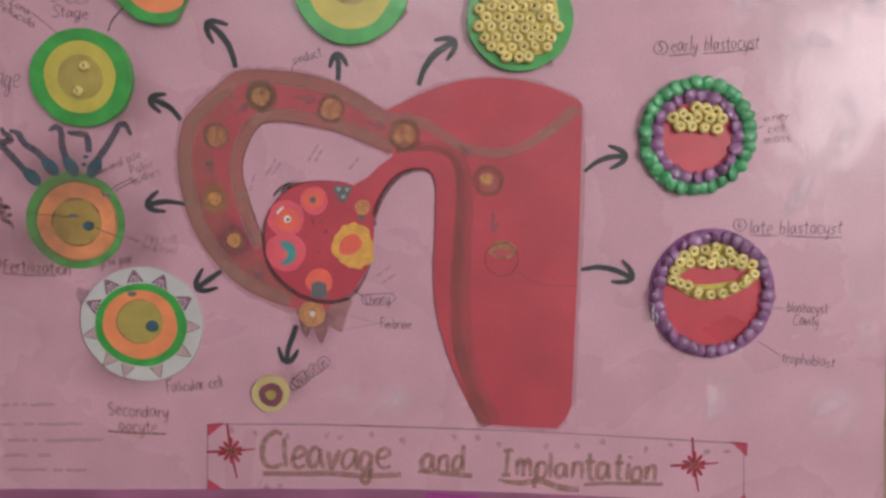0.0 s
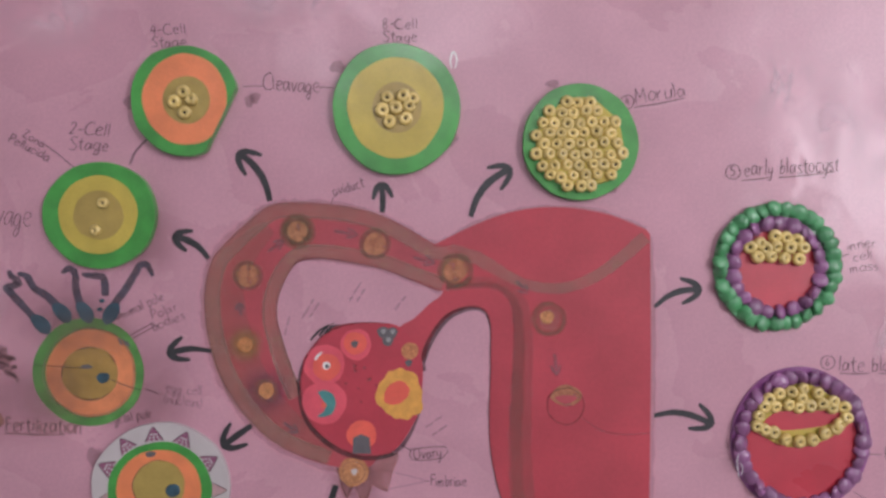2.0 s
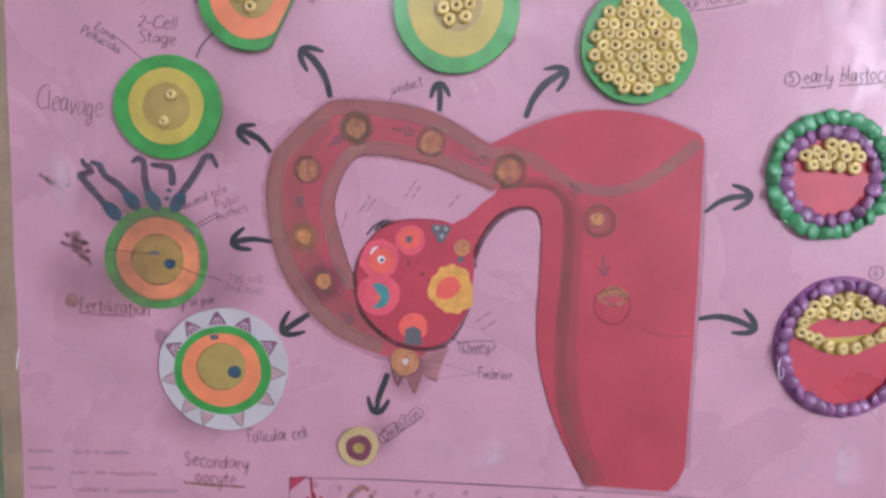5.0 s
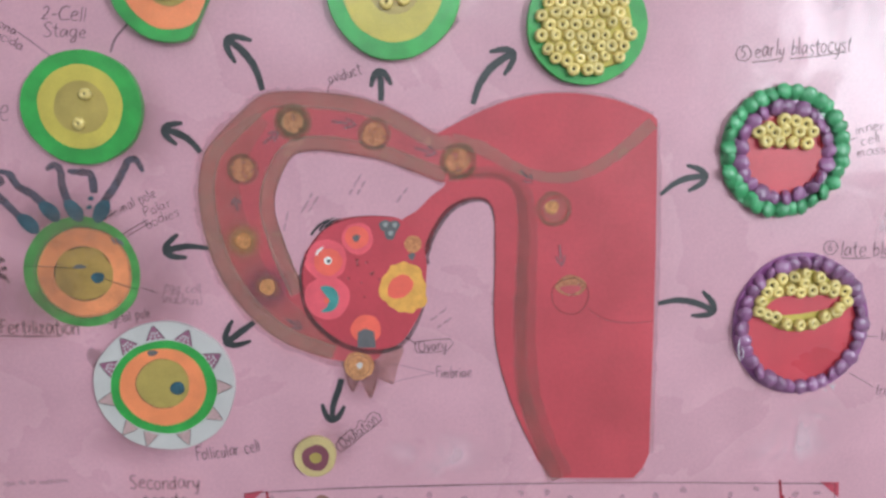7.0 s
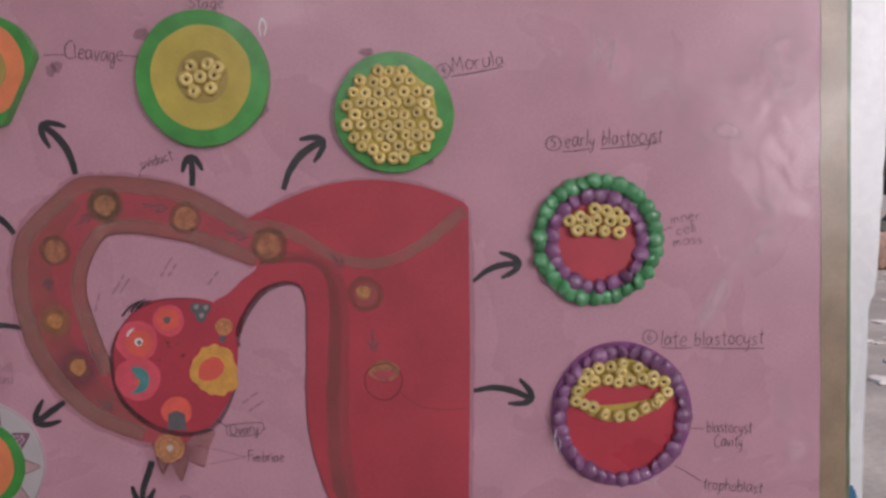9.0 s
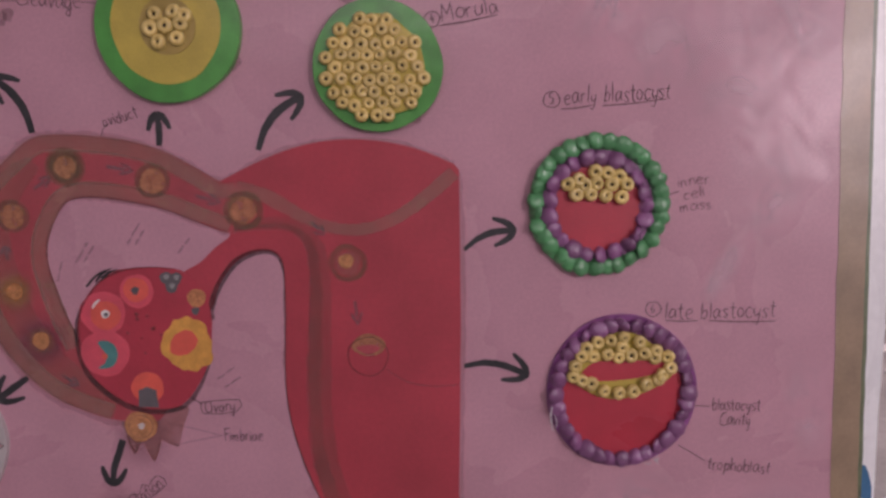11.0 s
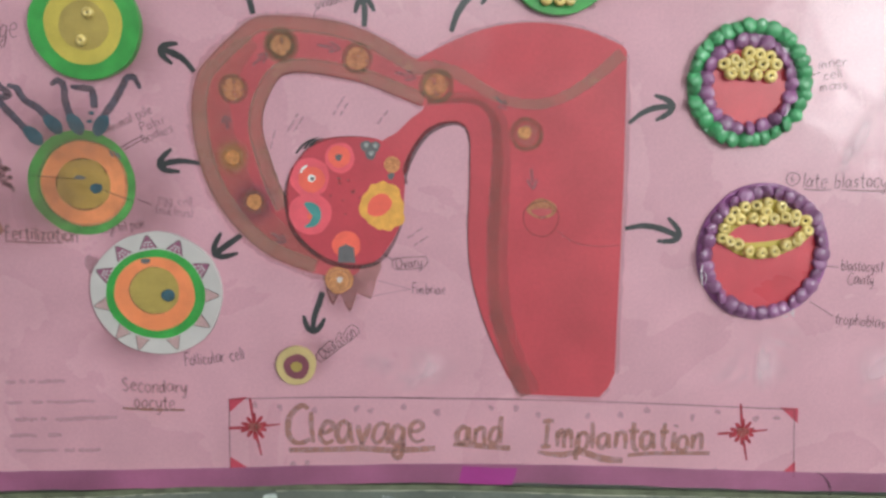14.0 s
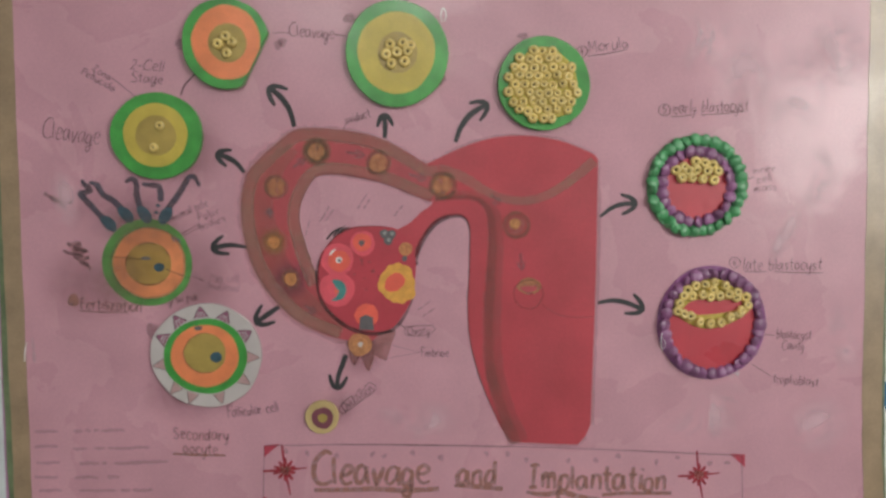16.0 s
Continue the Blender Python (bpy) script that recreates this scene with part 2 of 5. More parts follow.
PLASTER = material("white_wall_paint", (0.78, 0.8, 0.8), 0.7, 0.03, 6, blotch=0.05, fine=150)
WHITEWASH = material("fresh_white_gloss_paint", (0.93, 0.95, 0.95), 0.5, 0.03, 12, blotch=0.04, fine=150, coat=1.0, gloss=0.24)
SPLASH = material("white_paint_splash", (0.56, 0.6, 0.58), 0.6, 0.06, 90)
THIN_SPLASH = see_through("thin_white_splash", (0.5, 0.54, 0.52), 0.5, 200)
FLOOR = material("cement_floor", (0.3, 0.29, 0.27), 0.75, 0.08, 5, blotch=0.15, fine=120)
EARTH = material("grey_yard_ground", (0.3, 0.29, 0.28), 0.9, 0.1, 1.2, blotch=0.3, fine=20)
LITTER = material("pale_stones", (0.6, 0.6, 0.6), 0.8, 0.1, 6)
FOLIAGE = material("dark_hedge", (0.07, 0.08, 0.07), 0.8, 0.3, 2, blotch=0.4, fine=14)
RUST = material("brown_brick_rubble", (0.3, 0.2, 0.16), 0.8, 0.2, 2, blotch=0.4, fine=14)
BLUEPAINT = material("blue_paint_mark", (0.03, 0.18, 0.36), 0.5, 0.06, 60, coat=0.3)
LILAC = material("lilac_chart_paper", (0.5, 0.22, 0.42), 0.6, 0.04, 14, coat=0.5, blotch=0.12)
TEAL_BLOB = material("grey_teal_paint", (0.13, 0.24, 0.3), 0.6, 0.1, 60, coat=0.4, blotch=0.35)
PAGE = material("white_page", (0.62, 0.66, 0.68), 0.6, 0.03, 30, coat=0.3)
FRAME_PAINT = material("window_frame_paint", (0.5, 0.5, 0.48), 0.5, 0.04, 20)


# ---- helpers of form: all drawings in millimetres on the wall plane, u to the right, v up, h out of the wall ----
def thing(name, label, category, group="", kind="", at=None):
    ob = new(name)
    ob.empty_display_size = 0.02
    if at:
        ob.location = at
    return tagged(ob, label, category, group, kind)


def part(name, bm, mat, parent=None, label="", smooth=False):
    me = bpy.data.meshes.new(name)
    bm.to_mesh(me)
    bm.free()
    for m in (mat if isinstance(mat, tuple) else (mat,)):
        me.materials.append(m)
    if smooth:
        for p in me.polygons:
            p.use_smooth = True
    ob = new(name, me)
    ob.parent = parent
    return tagged(ob, label)


def spot(u, v, h):
    return Vector((u / 1000, -h / 1000, ZC + v / 1000))


def curve_through(pts, steps=6, closed=True):
    """A smooth line through a few points."""
    p = [Vector(q) for q in pts]
    n, out = len(p), []
    for i in range(n if closed else n - 1):
        if closed:
            a, b, c, d = p[i - 1], p[i], p[(i + 1) % n], p[(i + 2) % n]
        else:
            a, b, c, d = p[max(i - 1, 0)], p[i], p[i + 1], p[min(i + 2, n - 1)]
        for k in range(steps):
            t = k / steps
            out.append(0.5 * (2 * b + (c - a) * t + (2 * a - 5 * b + 4 * c - d) * t * t + (3 * b - a - 3 * c + d) * t ** 3))
    if not closed:
        out.append(p[-1])
    return out


def slab(outline, h0, h1, bm=None, bevel=0.0, slot=0):
    """A sheet of any outline standing from h0 to h1 out of the wall; its front rim is turned over a little."""
    bm = bm or bmesh.new()
    pts = [Vector(p) for p in outline]
    if sum(a.x * b.y - b.x * a.y for a, b in zip(pts, pts[1:] + pts[:1])) < 0:
        pts.reverse()
    n = len(pts)
    rings = [[bm.verts.new(spot(*p, h0)) for p in pts]]
    if bevel:
        rings.append([bm.verts.new(spot(*p, h1 - bevel)) for p in pts])
        mid = sum(pts, Vector((0, 0))) / n
        pts = [p + (mid - p).normalized() * bevel for p in pts]
    rings.append([bm.verts.new(spot(*p, h1)) for p in pts])
    for r, s in zip(rings, rings[1:]):
        for i in range(n):
            bm.faces.new((r[i], r[(i + 1) % n], s[(i + 1) % n], s[i])).material_index = slot
    bm.faces.new(rings[-1]).material_index = slot
    return bm


def round_outline(c, rx, ry=None, wobble=0.015, n=48, seed=0, turn=0.0):
    rnd = random.Random(seed)
    ry = ry or rx
    ph = [rnd.uniform(0, 6.28) for _ in range(4)]
    out = []
    for i in range(n):
        a = 2 * math.pi * i / n
        k = 1 + wobble * (math.sin(2 * a + ph[0]) * 0.6 + math.sin(3 * a + ph[1]) + 0.6 * math.sin(5 * a + ph[2]) + 0.5 * math.sin(9 * a + ph[3]))
        x, y = rx * k * math.cos(a), ry * k * math.sin(a)
        out.append((c[0] + x * math.cos(turn) - y * math.sin(turn), c[1] + x * math.sin(turn) + y * math.cos(turn)))
    return out


def stroke(pts, widths, h, bm=None, thick=0.15, steps=6, seed=1, rough=0.08):
    """A brush or pencil line of changing width through a few points."""
    line = curve_through(pts, steps, closed=False)
    rnd = random.Random(seed)
    n = len(line)
    if not isinstance(widths, (list, tuple)):
        widths = (widths, widths)
    left, right = [], []
    for i, p in enumerate(line):
        d = (line[min(i + 1, n - 1)] - line[max(i - 1, 0)])
        d = d.normalized() if d.length > 1e-9 else Vector((1, 0))
        s = i / (n - 1) * (len(widths) - 1)
        k = min(int(s), len(widths) - 2)
        w = (widths[k] + (widths[k + 1] - widths[k]) * (s - k)) / 2
        o = Vector((-d.y, d.x))
        left.append(p + o * w * (1 + rnd.uniform(-rough, rough)))
        right.append(p - o * w * (1 + rnd.uniform(-rough, rough)))
    bm = bm or bmesh.new()
    lf = [bm.verts.new(spot(*p, h + thick)) for p in left]
    rf = [bm.verts.new(spot(*p, h + thick)) for p in right]
    lb = [bm.verts.new(spot(*p, h)) for p in left]
    rb = [bm.verts.new(spot(*p, h)) for p in right]
    for i in range(n - 1):
        bm.faces.new((lf[i], rf[i], rf[i + 1], lf[i + 1]))
        bm.faces.new((lb[i], lf[i], lf[i + 1], lb[i + 1]))
        bm.faces.new((rf[i], rb[i], rb[i + 1], rf[i + 1]))
    bm.faces.new((lb[0], rb[0], rf[0], lf[0]))
    bm.faces.new((rb[-1], lb[-1], lf[-1], rf[-1]))
    return bm


def soft_spot(name, c, rx, ry, h, mat, parent, turn=0.0):
    """A smudge or painted glare that fades to its rim: a flat unit disc, scaled."""
    bm = bmesh.new()
    vs = [bm.verts.new((math.cos(a), 0, math.sin(a))) for a in [2 * math.pi * i / 40 for i in range(40)]]
    bm.faces.new(vs)
    ob = part(name, bm, mat, parent)
    ob.location, ob.scale, ob.rotation_euler = spot(*c, h), (rx / 1000, 1, ry / 1000), (0, -turn, 0)
    return ob


GLYPHS = {}


def glyph(sign, width, *lines):
    """One handwritten sign as pen lines: baseline 0, capitals 1 high, small letters 0.6."""
    GLYPHS[sign] = (width, lines)


BOWL = ((0.42, 0.5), (0.25, 0.6), (0.07, 0.45), (0.04, 0.18), (0.16, 0.02), (0.34, 0.15), (0.43, 0.45))
glyph(" ", 0.4)
glyph("-", 0.42, ((0.04, 0.45), (0.36, 0.46)))
glyph("(", 0.3, ((0.22, 1.05), (0.06, 0.5), (0.22, -0.1)))
glyph(")", 0.3, ((0.06, 1.05), (0.22, 0.5), (0.06, -0.1)))
glyph("2", 0.52, ((0.04, 0.8), (0.22, 1.0), (0.42, 0.8), (0.3, 0.45), (0.04, 0.03)), ((0.04, 0.03), (0.46, 0.05)))
glyph("4", 0.52, ((0.26, 1.0), (0.04, 0.38)), ((0.04, 0.38), (0.46, 0.4)), ((0.36, 0.75), (0.35, 0.0)))
glyph("5", 0.52, ((0.42, 1.0), (0.1, 0.98)), ((0.1, 0.98), (0.08, 0.58)), ((0.08, 0.58), (0.3, 0.62), (0.44, 0.35), (0.3, 0.04), (0.04, 0.08)))
glyph("6", 0.5, ((0.36, 0.98), (0.12, 0.7), (0.05, 0.3), (0.2, 0.02), (0.4, 0.18), (0.34, 0.44), (0.12, 0.36)))
glyph("8", 0.52, ((0.24, 0.52), (0.06, 0.75), (0.24, 1.0), (0.42, 0.78), (0.24, 0.52), (0.05, 0.25), (0.24, 0.0), (0.45, 0.22), (0.24, 0.52)))
glyph("A", 0.6, ((0.02, 0.0), (0.28, 1.0)), ((0.28, 1.0), (0.54, 0.0)), ((0.12, 0.35), (0.46, 0.36)))
glyph("C", 0.72, ((0.62, 0.9), (0.38, 1.0), (0.12, 0.76), (0.03, 0.4), (0.15, 0.08), (0.4, 0.0), (0.7, 0.08)))
glyph("F", 0.5, ((0.06, 1.0), (0.08, 0.0)), ((0.02, 0.98), (0.5, 1.0)), ((0.06, 0.55), (0.4, 0.56)))
glyph("I", 0.5, ((0.0, 0.95), (0.2, 1.0), (0.44, 0.97)), ((0.22, 1.0), (0.2, 0.5), (0.2, 0.03)), ((0.02, 0.03), (0.2, 0.02), (0.42, 0.06)))
glyph("M", 0.72, ((0.04, 0.0), (0.1, 1.0)), ((0.1, 1.0), (0.32, 0.4)), ((0.32, 0.4), (0.56, 1.0)), ((0.56, 1.0), (0.62, 0.0)))
glyph("O", 0.74, ((0.36, 1.0), (0.1, 0.8), (0.04, 0.4), (0.24, 0.02), (0.54, 0.1), (0.66, 0.52), (0.54, 0.92), (0.32, 1.0)))
glyph("P", 0.54, ((0.06, 0.0), (0.06, 1.0)), ((0.06, 0.96), (0.35, 1.0), (0.48, 0.76), (0.3, 0.5), (0.06, 0.46)))
glyph("S", 0.58, ((0.5, 0.88), (0.3, 1.0), (0.08, 0.82), (0.28, 0.55), (0.5, 0.3), (0.34, 0.03), (0.04, 0.1)))
glyph("Z", 0.58, ((0.04, 0.96), (0.5, 1.0)), ((0.5, 1.0), (0.05, 0.02)), ((0.05, 0.02), (0.52, 0.05)))
glyph("a", 0.56, BOWL, ((0.44, 0.58), (0.44, 0.25), (0.52, 0.02)))
glyph("b", 0.5, ((0.06, 1.0), (0.06, 0.5), (0.07, 0.03)), ((0.07, 0.35), (0.22, 0.58), (0.4, 0.45), (0.4, 0.15), (0.22, 0.0), (0.07, 0.08)))
glyph("c", 0.46, ((0.4, 0.5), (0.22, 0.6), (0.05, 0.4), (0.07, 0.12), (0.24, 0.0), (0.42, 0.1)))
glyph("d", 0.56, BOWL, ((0.44, 1.0), (0.43, 0.5), (0.47, 0.02)))
glyph("e", 0.5, ((0.05, 0.3), (0.25, 0.34), (0.42, 0.44), (0.36, 0.58), (0.2, 0.6), (0.05, 0.42), (0.06, 0.15), (0.22, 0.02), (0.46, 0.08)))
glyph("f", 0.38, ((0.38, 0.92), (0.24, 1.0), (0.16, 0.8), (0.16, 0.0)), ((0.02, 0.56), (0.34, 0.58)))
glyph("g", 0.54, BOWL, ((0.44, 0.58), (0.44, 0.1), (0.4, -0.28), (0.22, -0.4), (0.1, -0.28), (0.25, -0.1), (0.5, 0.02)))
glyph("h", 0.5, ((0.06, 1.0), (0.06, 0.0)), ((0.06, 0.35), (0.2, 0.56), (0.36, 0.5), (0.4, 0.0)))
glyph("i", 0.2, ((0.08, 0.58), (0.09, 0.02)), ((0.09, 0.78), (0.12, 0.84)))
glyph("l", 0.2, ((0.05, 1.0), (0.08, 0.5), (0.1, 0.02)))
glyph("m", 0.68, ((0.05, 0.58), (0.06, 0.0)), ((0.06, 0.35), (0.18, 0.56), (0.28, 0.5), (0.3, 0.0)), ((0.3, 0.35), (0.42, 0.56), (0.54, 0.5), (0.57, 0.0)))
glyph("n", 0.5, ((0.05, 0.58), (0.06, 0.3), (0.06, 0.0)), ((0.06, 0.35), (0.2, 0.56), (0.36, 0.52), (0.4, 0.25), (0.42, 0.0)))
glyph("o", 0.5, ((0.24, 0.6), (0.06, 0.44), (0.06, 0.14), (0.24, 0.0), (0.41, 0.16), (0.4, 0.46), (0.22, 0.6)))
glyph("p", 0.5, ((0.06, 0.62), (0.06, 0.1), (0.05, -0.38)), ((0.06, 0.4), (0.2, 0.6), (0.4, 0.5), (0.42, 0.22), (0.26, 0.02), (0.07, 0.1)))
glyph("r", 0.38, ((0.06, 0.58), (0.07, 0.0)), ((0.07, 0.38), (0.18, 0.55), (0.34, 0.56)))
glyph("s", 0.42, ((0.36, 0.52), (0.2, 0.6), (0.06, 0.48), (0.2, 0.32), (0.36, 0.18), (0.24, 0.02), (0.04, 0.08)))
glyph("t", 0.4, ((0.2, 0.92), (0.18, 0.4), (0.22, 0.05), (0.36, 0.03)), ((0.02, 0.62), (0.38, 0.64)))
glyph("u", 0.5, ((0.05, 0.58), (0.07, 0.15), (0.2, 0.02), (0.36, 0.15), (0.4, 0.58)), ((0.4, 0.58), (0.42, 0.02)))
glyph("v", 0.46, ((0.02, 0.58), (0.2, 0.02)), ((0.2, 0.02), (0.42, 0.62)))
glyph("y", 0.5, ((0.05, 0.58), (0.08, 0.25), (0.22, 0.12), (0.38, 0.3)), ((0.42, 0.58), (0.38, 0.1), (0.26, -0.36), (0.06, -0.3)))
glyph("z", 0.46, ((0.05, 0.56), (0.38, 0.58)), ((0.38, 0.58), (0.05, 0.02)), ((0.05, 0.02), (0.42, 0.04)))


def lettering(name, words, c, height, parent, mat=PENCIL, turn=0.0, pen=0.85, h=0.35, slant=0.0, label="", seed=3, length=0, split=False):
    """Hand lettering centred on c, drawn with a pen or brush; no two letters are quite alike."""
    rnd = random.Random(len(words) * 7 + seed)
    rows = words.split("\n")
    gap = 0.06
    spans = [sum(GLYPHS[k][0] + gap for k in row) - gap for row in rows]
    wide = length / (max(spans) * height) if length else 1.0
    ca, sa = math.cos(turn), math.sin(turn)
    whole, k = bmesh.new(), 0
    for r, row in enumerate(rows):
        x = -spans[r] / 2
        for sign in row:
            width, lines = GLYPHS[sign]
            tilt, size, up = rnd.uniform(-0.08, 0.08), rnd.uniform(0.92, 1.1), rnd.uniform(-0.05, 0.05)
            bm = bmesh.new() if split else whole
            for line in lines:
                pts = []
                for p, q in line:
                    p, q = p * size + rnd.uniform(-0.02, 0.02), q * size + rnd.uniform(-0.025, 0.025)
                    p, q = (x + p + (slant - tilt) * q) * height * wide, (q + up - 0.42 + ((len(rows) - 1) / 2 - r) * 1.2) * height
                    pts.append((c[0] + p * ca - q * sa, c[1] + p * sa + q * ca))
                k += 1
                w = pen * rnd.uniform(0.85, 1.15)
                stroke(pts, (w * 0.8, w * 1.1, w, w * 0.75), h + 0.004 * (k % 9), bm, 0.06, 3, seed + k, 0.12)
            if split and lines:
                part(name, bm, mat, parent, label)
            x += width + gap
    if split:
        whole.free()
        return None
    return part(name, whole, mat, parent, label)


def bars(name, c, length, height, parent, mat=FAINT, words=3, turn=0.0, seed=0, h=0.35):
    """A line of writing that cannot be read."""
    rnd = random.Random(seed)
    cuts = sorted(rnd.uniform(0.2, 0.8) for _ in range(words - 1))
    edges = [0.0, *cuts, 1.0]
    bm = bmesh.new()
    ca, sa = math.cos(turn), math.sin(turn)
    for a, b in zip(edges, edges[1:]):
        x0, x1 = (a - 0.5) * length, (b - 0.5) * length - height * 0.5
        if x1 - x0 < height * 0.4:
            continue
        pts = []
        for i in range(5):
            x, y = x0 + (x1 - x0) * i / 4, height * rnd.uniform(-0.08, 0.08)
            pts.append((c[0] + x * ca - y * sa, c[1] + x * sa + y * ca))
        w = height * rnd.uniform(0.5, 0.65)
        stroke(pts, (w * 0.8, w, w * 0.9, w * 0.7), h, bm, 0.1, 3, seed, 0.3)
    return part(name, bm, mat, parent)


def plate(name, x0, x1, y0, y1, z0, z1, mat, parent=None):
    bm = bmesh.new()
    bmesh.ops.create_cube(bm, size=1, matrix=Matrix.LocRotScale(((x0 + x1) / 2, (y0 + y1) / 2, (z0 + z1) / 2), None, (x1 - x0, y1 - y0, z1 - z0)))
    return part(name, bm, mat, parent)


# ---- the room: chart wall with an open side beside it, other walls, floor and ceiling ----
EDGE = 0.49           # where the chart wall ends beside the opening
WY0, WY1 = 0.011, 0.23
def structure(ob, label, category):
    return tagged(ob, label, category, "", "structure")
structure(plate("wall_chart", -2.6, 0.4565, WY0, WY1, 0, 3.2, WALL), "grey-green painted wall with white paint splashes behind the charts", "wall")
ragged = curve_through([(476, -420), (476, -330), (476.3, -209.8), (477.4, -114.0), (478.3, -26.0), (483.4, 0.3), (486, 60), (489, 150), (490, 320)], 7, False)
rnd = random.Random(2)
bm = slab([(456.7, -1445), (476, -1445), *[(p.x + rnd.uniform(-0.7, 0.7), p.y) for p in ragged], (490, 1750), (456.7, 1750)], -230, -2.0)
structure(part("wall_end", bm, WHITEWASH), "white painted wall end with a chipped ragged edge", "wall")
# lintel, other walls, floor and ceiling are unseen, added to close in the light
structure(plate("wall_lintel", EDGE + 0.006, 3.2, WY0, WY1, 2.6, 3.2, PLASTER), "unseen white lintel wall over the open side", "wall")
structure(plate("wall_west", -2.8, -2.6, BACK - 0.2, WY1, 0, 3.2, PLASTER), "unseen white painted side wall", "wall")
structure(plate("wall_east", 3.2, 3.4, BACK - 0.2, WY1, 0, 3.2, PLASTER), "unseen white painted side wall", "wall")
bm = bmesh.new()
for x0, x1, z0, z1 in ((-2.6, ADDED_WINDOW[0], 0, 3.2), (ADDED_WINDOW[1], WINDOW[0], 0, 3.2), (WINDOW[1], 3.2, 0, 3.2), (ADDED_WINDOW[0], ADDED_WINDOW[1], 0, ADDED_WINDOW[2]), (ADDED_WINDOW[0], ADDED_WINDOW[1], ADDED_WINDOW[3], 3.2), (WINDOW[0], WINDOW[1], 0, WINDOW[2]), (WINDOW[0], WINDOW[1], WINDOW[3], 3.2)):
    bmesh.ops.create_cube(bm, size=1, matrix=Matrix.LocRotScale(((x0 + x1) / 2, BACK - 0.1, (z0 + z1) / 2), None, (x1 - x0, 0.2, z1 - z0)))
structure(part("wall_back", bm, PLASTER), "unseen white painted back wall with two added window openings", "wall")
for k, w in enumerate((WINDOW, ADDED_WINDOW)):
    win = structure(new("window_%d" % (k + 1)), "plain painted frame of an unseen window added in the back wall", "window")
    for i in range(4):
        x = w[0] + (w[1] - w[0]) * i / 3
        plate("window_frame", x - 0.025, x + 0.025, BACK - 0.03, BACK + 0.02, w[2], w[3], FRAME_PAINT, win)
structure(plate("floor", -2.8, 3.4, BACK - 0.2, WY1, -0.16, 0, FLOOR), "unseen plain grey cement floor", "floor")
structure(plate("ceiling", -2.8, 3.4, BACK - 0.2, WY1, 3.2, 3.3, PLASTER), "unseen white painted ceiling", "ceiling")

# ---- outside, seen through the open side ----
structure(plate("ground", -300, 300, -300, 400, -0.3, -0.1, EARTH), "pale grey bare yard ground", "ground")
rnd = random.Random(4)
bm = bmesh.new()
for i in range(260):
    y, s = rnd.uniform(2.5, 14), rnd.uniform(0.04, 0.16)
    x = y * rnd.uniform(0.4, 1.3)
    bmesh.ops.create_icosphere(bm, subdivisions=1, radius=1, matrix=Matrix.LocRotScale((x, y, -0.09), Euler((0, 0, rnd.uniform(0, 6))), (s, s * 0.7, s * 0.2)))
tagged(part("pale_litter", bm, LITTER), "pale stones and scraps scattered on the yard", "stones", "", "stuff")
for i, (y, mat, top, nm, lb) in enumerate(((15, RUST, 0.75, "rubble_heap", "brown heap of brick rubble across the yard"), (24, FOLIAGE, 0.95, "hedge", "dark low hedge far across the yard"))):
    bm = bmesh.new()
    for k in range(150):
        x = y * rnd.uniform(0.3, 1.6)
        s = rnd.uniform(0.3, 0.8) * top
        bmesh.ops.create_icosphere(bm, subdivisions=1, radius=s, matrix=Matrix.LocRotScale((x, y + rnd.uniform(-1, 1), -0.1 + rnd.uniform(0, 0.4) * top), Euler((rnd.random(), rnd.random(), rnd.random())), (1.3, 1, 0.8)))
    tagged(part(nm, bm, mat), lb, nm.split("_")[0], "", "stuff")

# ---- the wall chart: sheet, border tapes ----
chart = thing("wall_chart_sheet", "large laminated pink paper wall chart bordered with brown tape", "wall chart")
TOP = 292
part("sheet", slab([(-440, TOP), (436, TOP + 3), (441, -100), (451, -322), (305, -312), (22, -300), (-290, -298), (-440, -298)], -2.5, 0), PINK, chart, "pink chart paper under clear plastic")


def strip(name, run, wa, wb, mat, h0, h1, seed, label=""):
    """A strip of tape with slightly uneven edges along a line of points."""
    rnd = random.Random(seed)
    line = curve_through(run, 12, False)
    one, two = [], []
    for i, p in enumerate(line):
        d = (line[min(i + 1, len(line) - 1)] - line[max(i - 1, 0)]).normalized()
        o = Vector((-d.y, d.x))
        one.append(p + o * (wa + rnd.uniform(-0.4, 0.4)))
        two.append(p - o * (wb + rnd.uniform(-0.7, 0.7)))
    return part(name, slab(one + two[::-1], h0, h1), mat, chart, label)


TOP_Y, LOW = TOP, -300
strip("tape", [(-446, TOP_Y), (-447, 0), (-447, LOW)], 9.5, 10, TAPE, -2.4, 0.35, 5, "brown tape along the side")
strip("tape_edge", [(-457.0, TOP_Y), (-458.0, 0), (-457.5, LOW)], 2.4, 3.0, OLIVE, -10.8, 0.5, 6, "greenish tape rim")
strip("tape", [(440, TOP_Y), (446.8, 0), (451.3, -200), (459, -318)], 11.2, 10.8, TAPE, -2.4, 0.35, 7, "brown tape along the side")
strip("tape_edge", [(452.4, TOP_Y), (459.2, 0), (463.7, -200), (471.4, -318)], 2.0, 2.0, OLIVE, -10.8, 0.15, 8, "greenish tape rim")
strip("border_strip", [(-437, -302), (-290, -302.5), (22, -303.5), (305, -317), (449, -322.5)], 9.5, 8.5, PURPLE_STRIP, -2.4, 0.5, 9, "magenta border strip along the bottom")
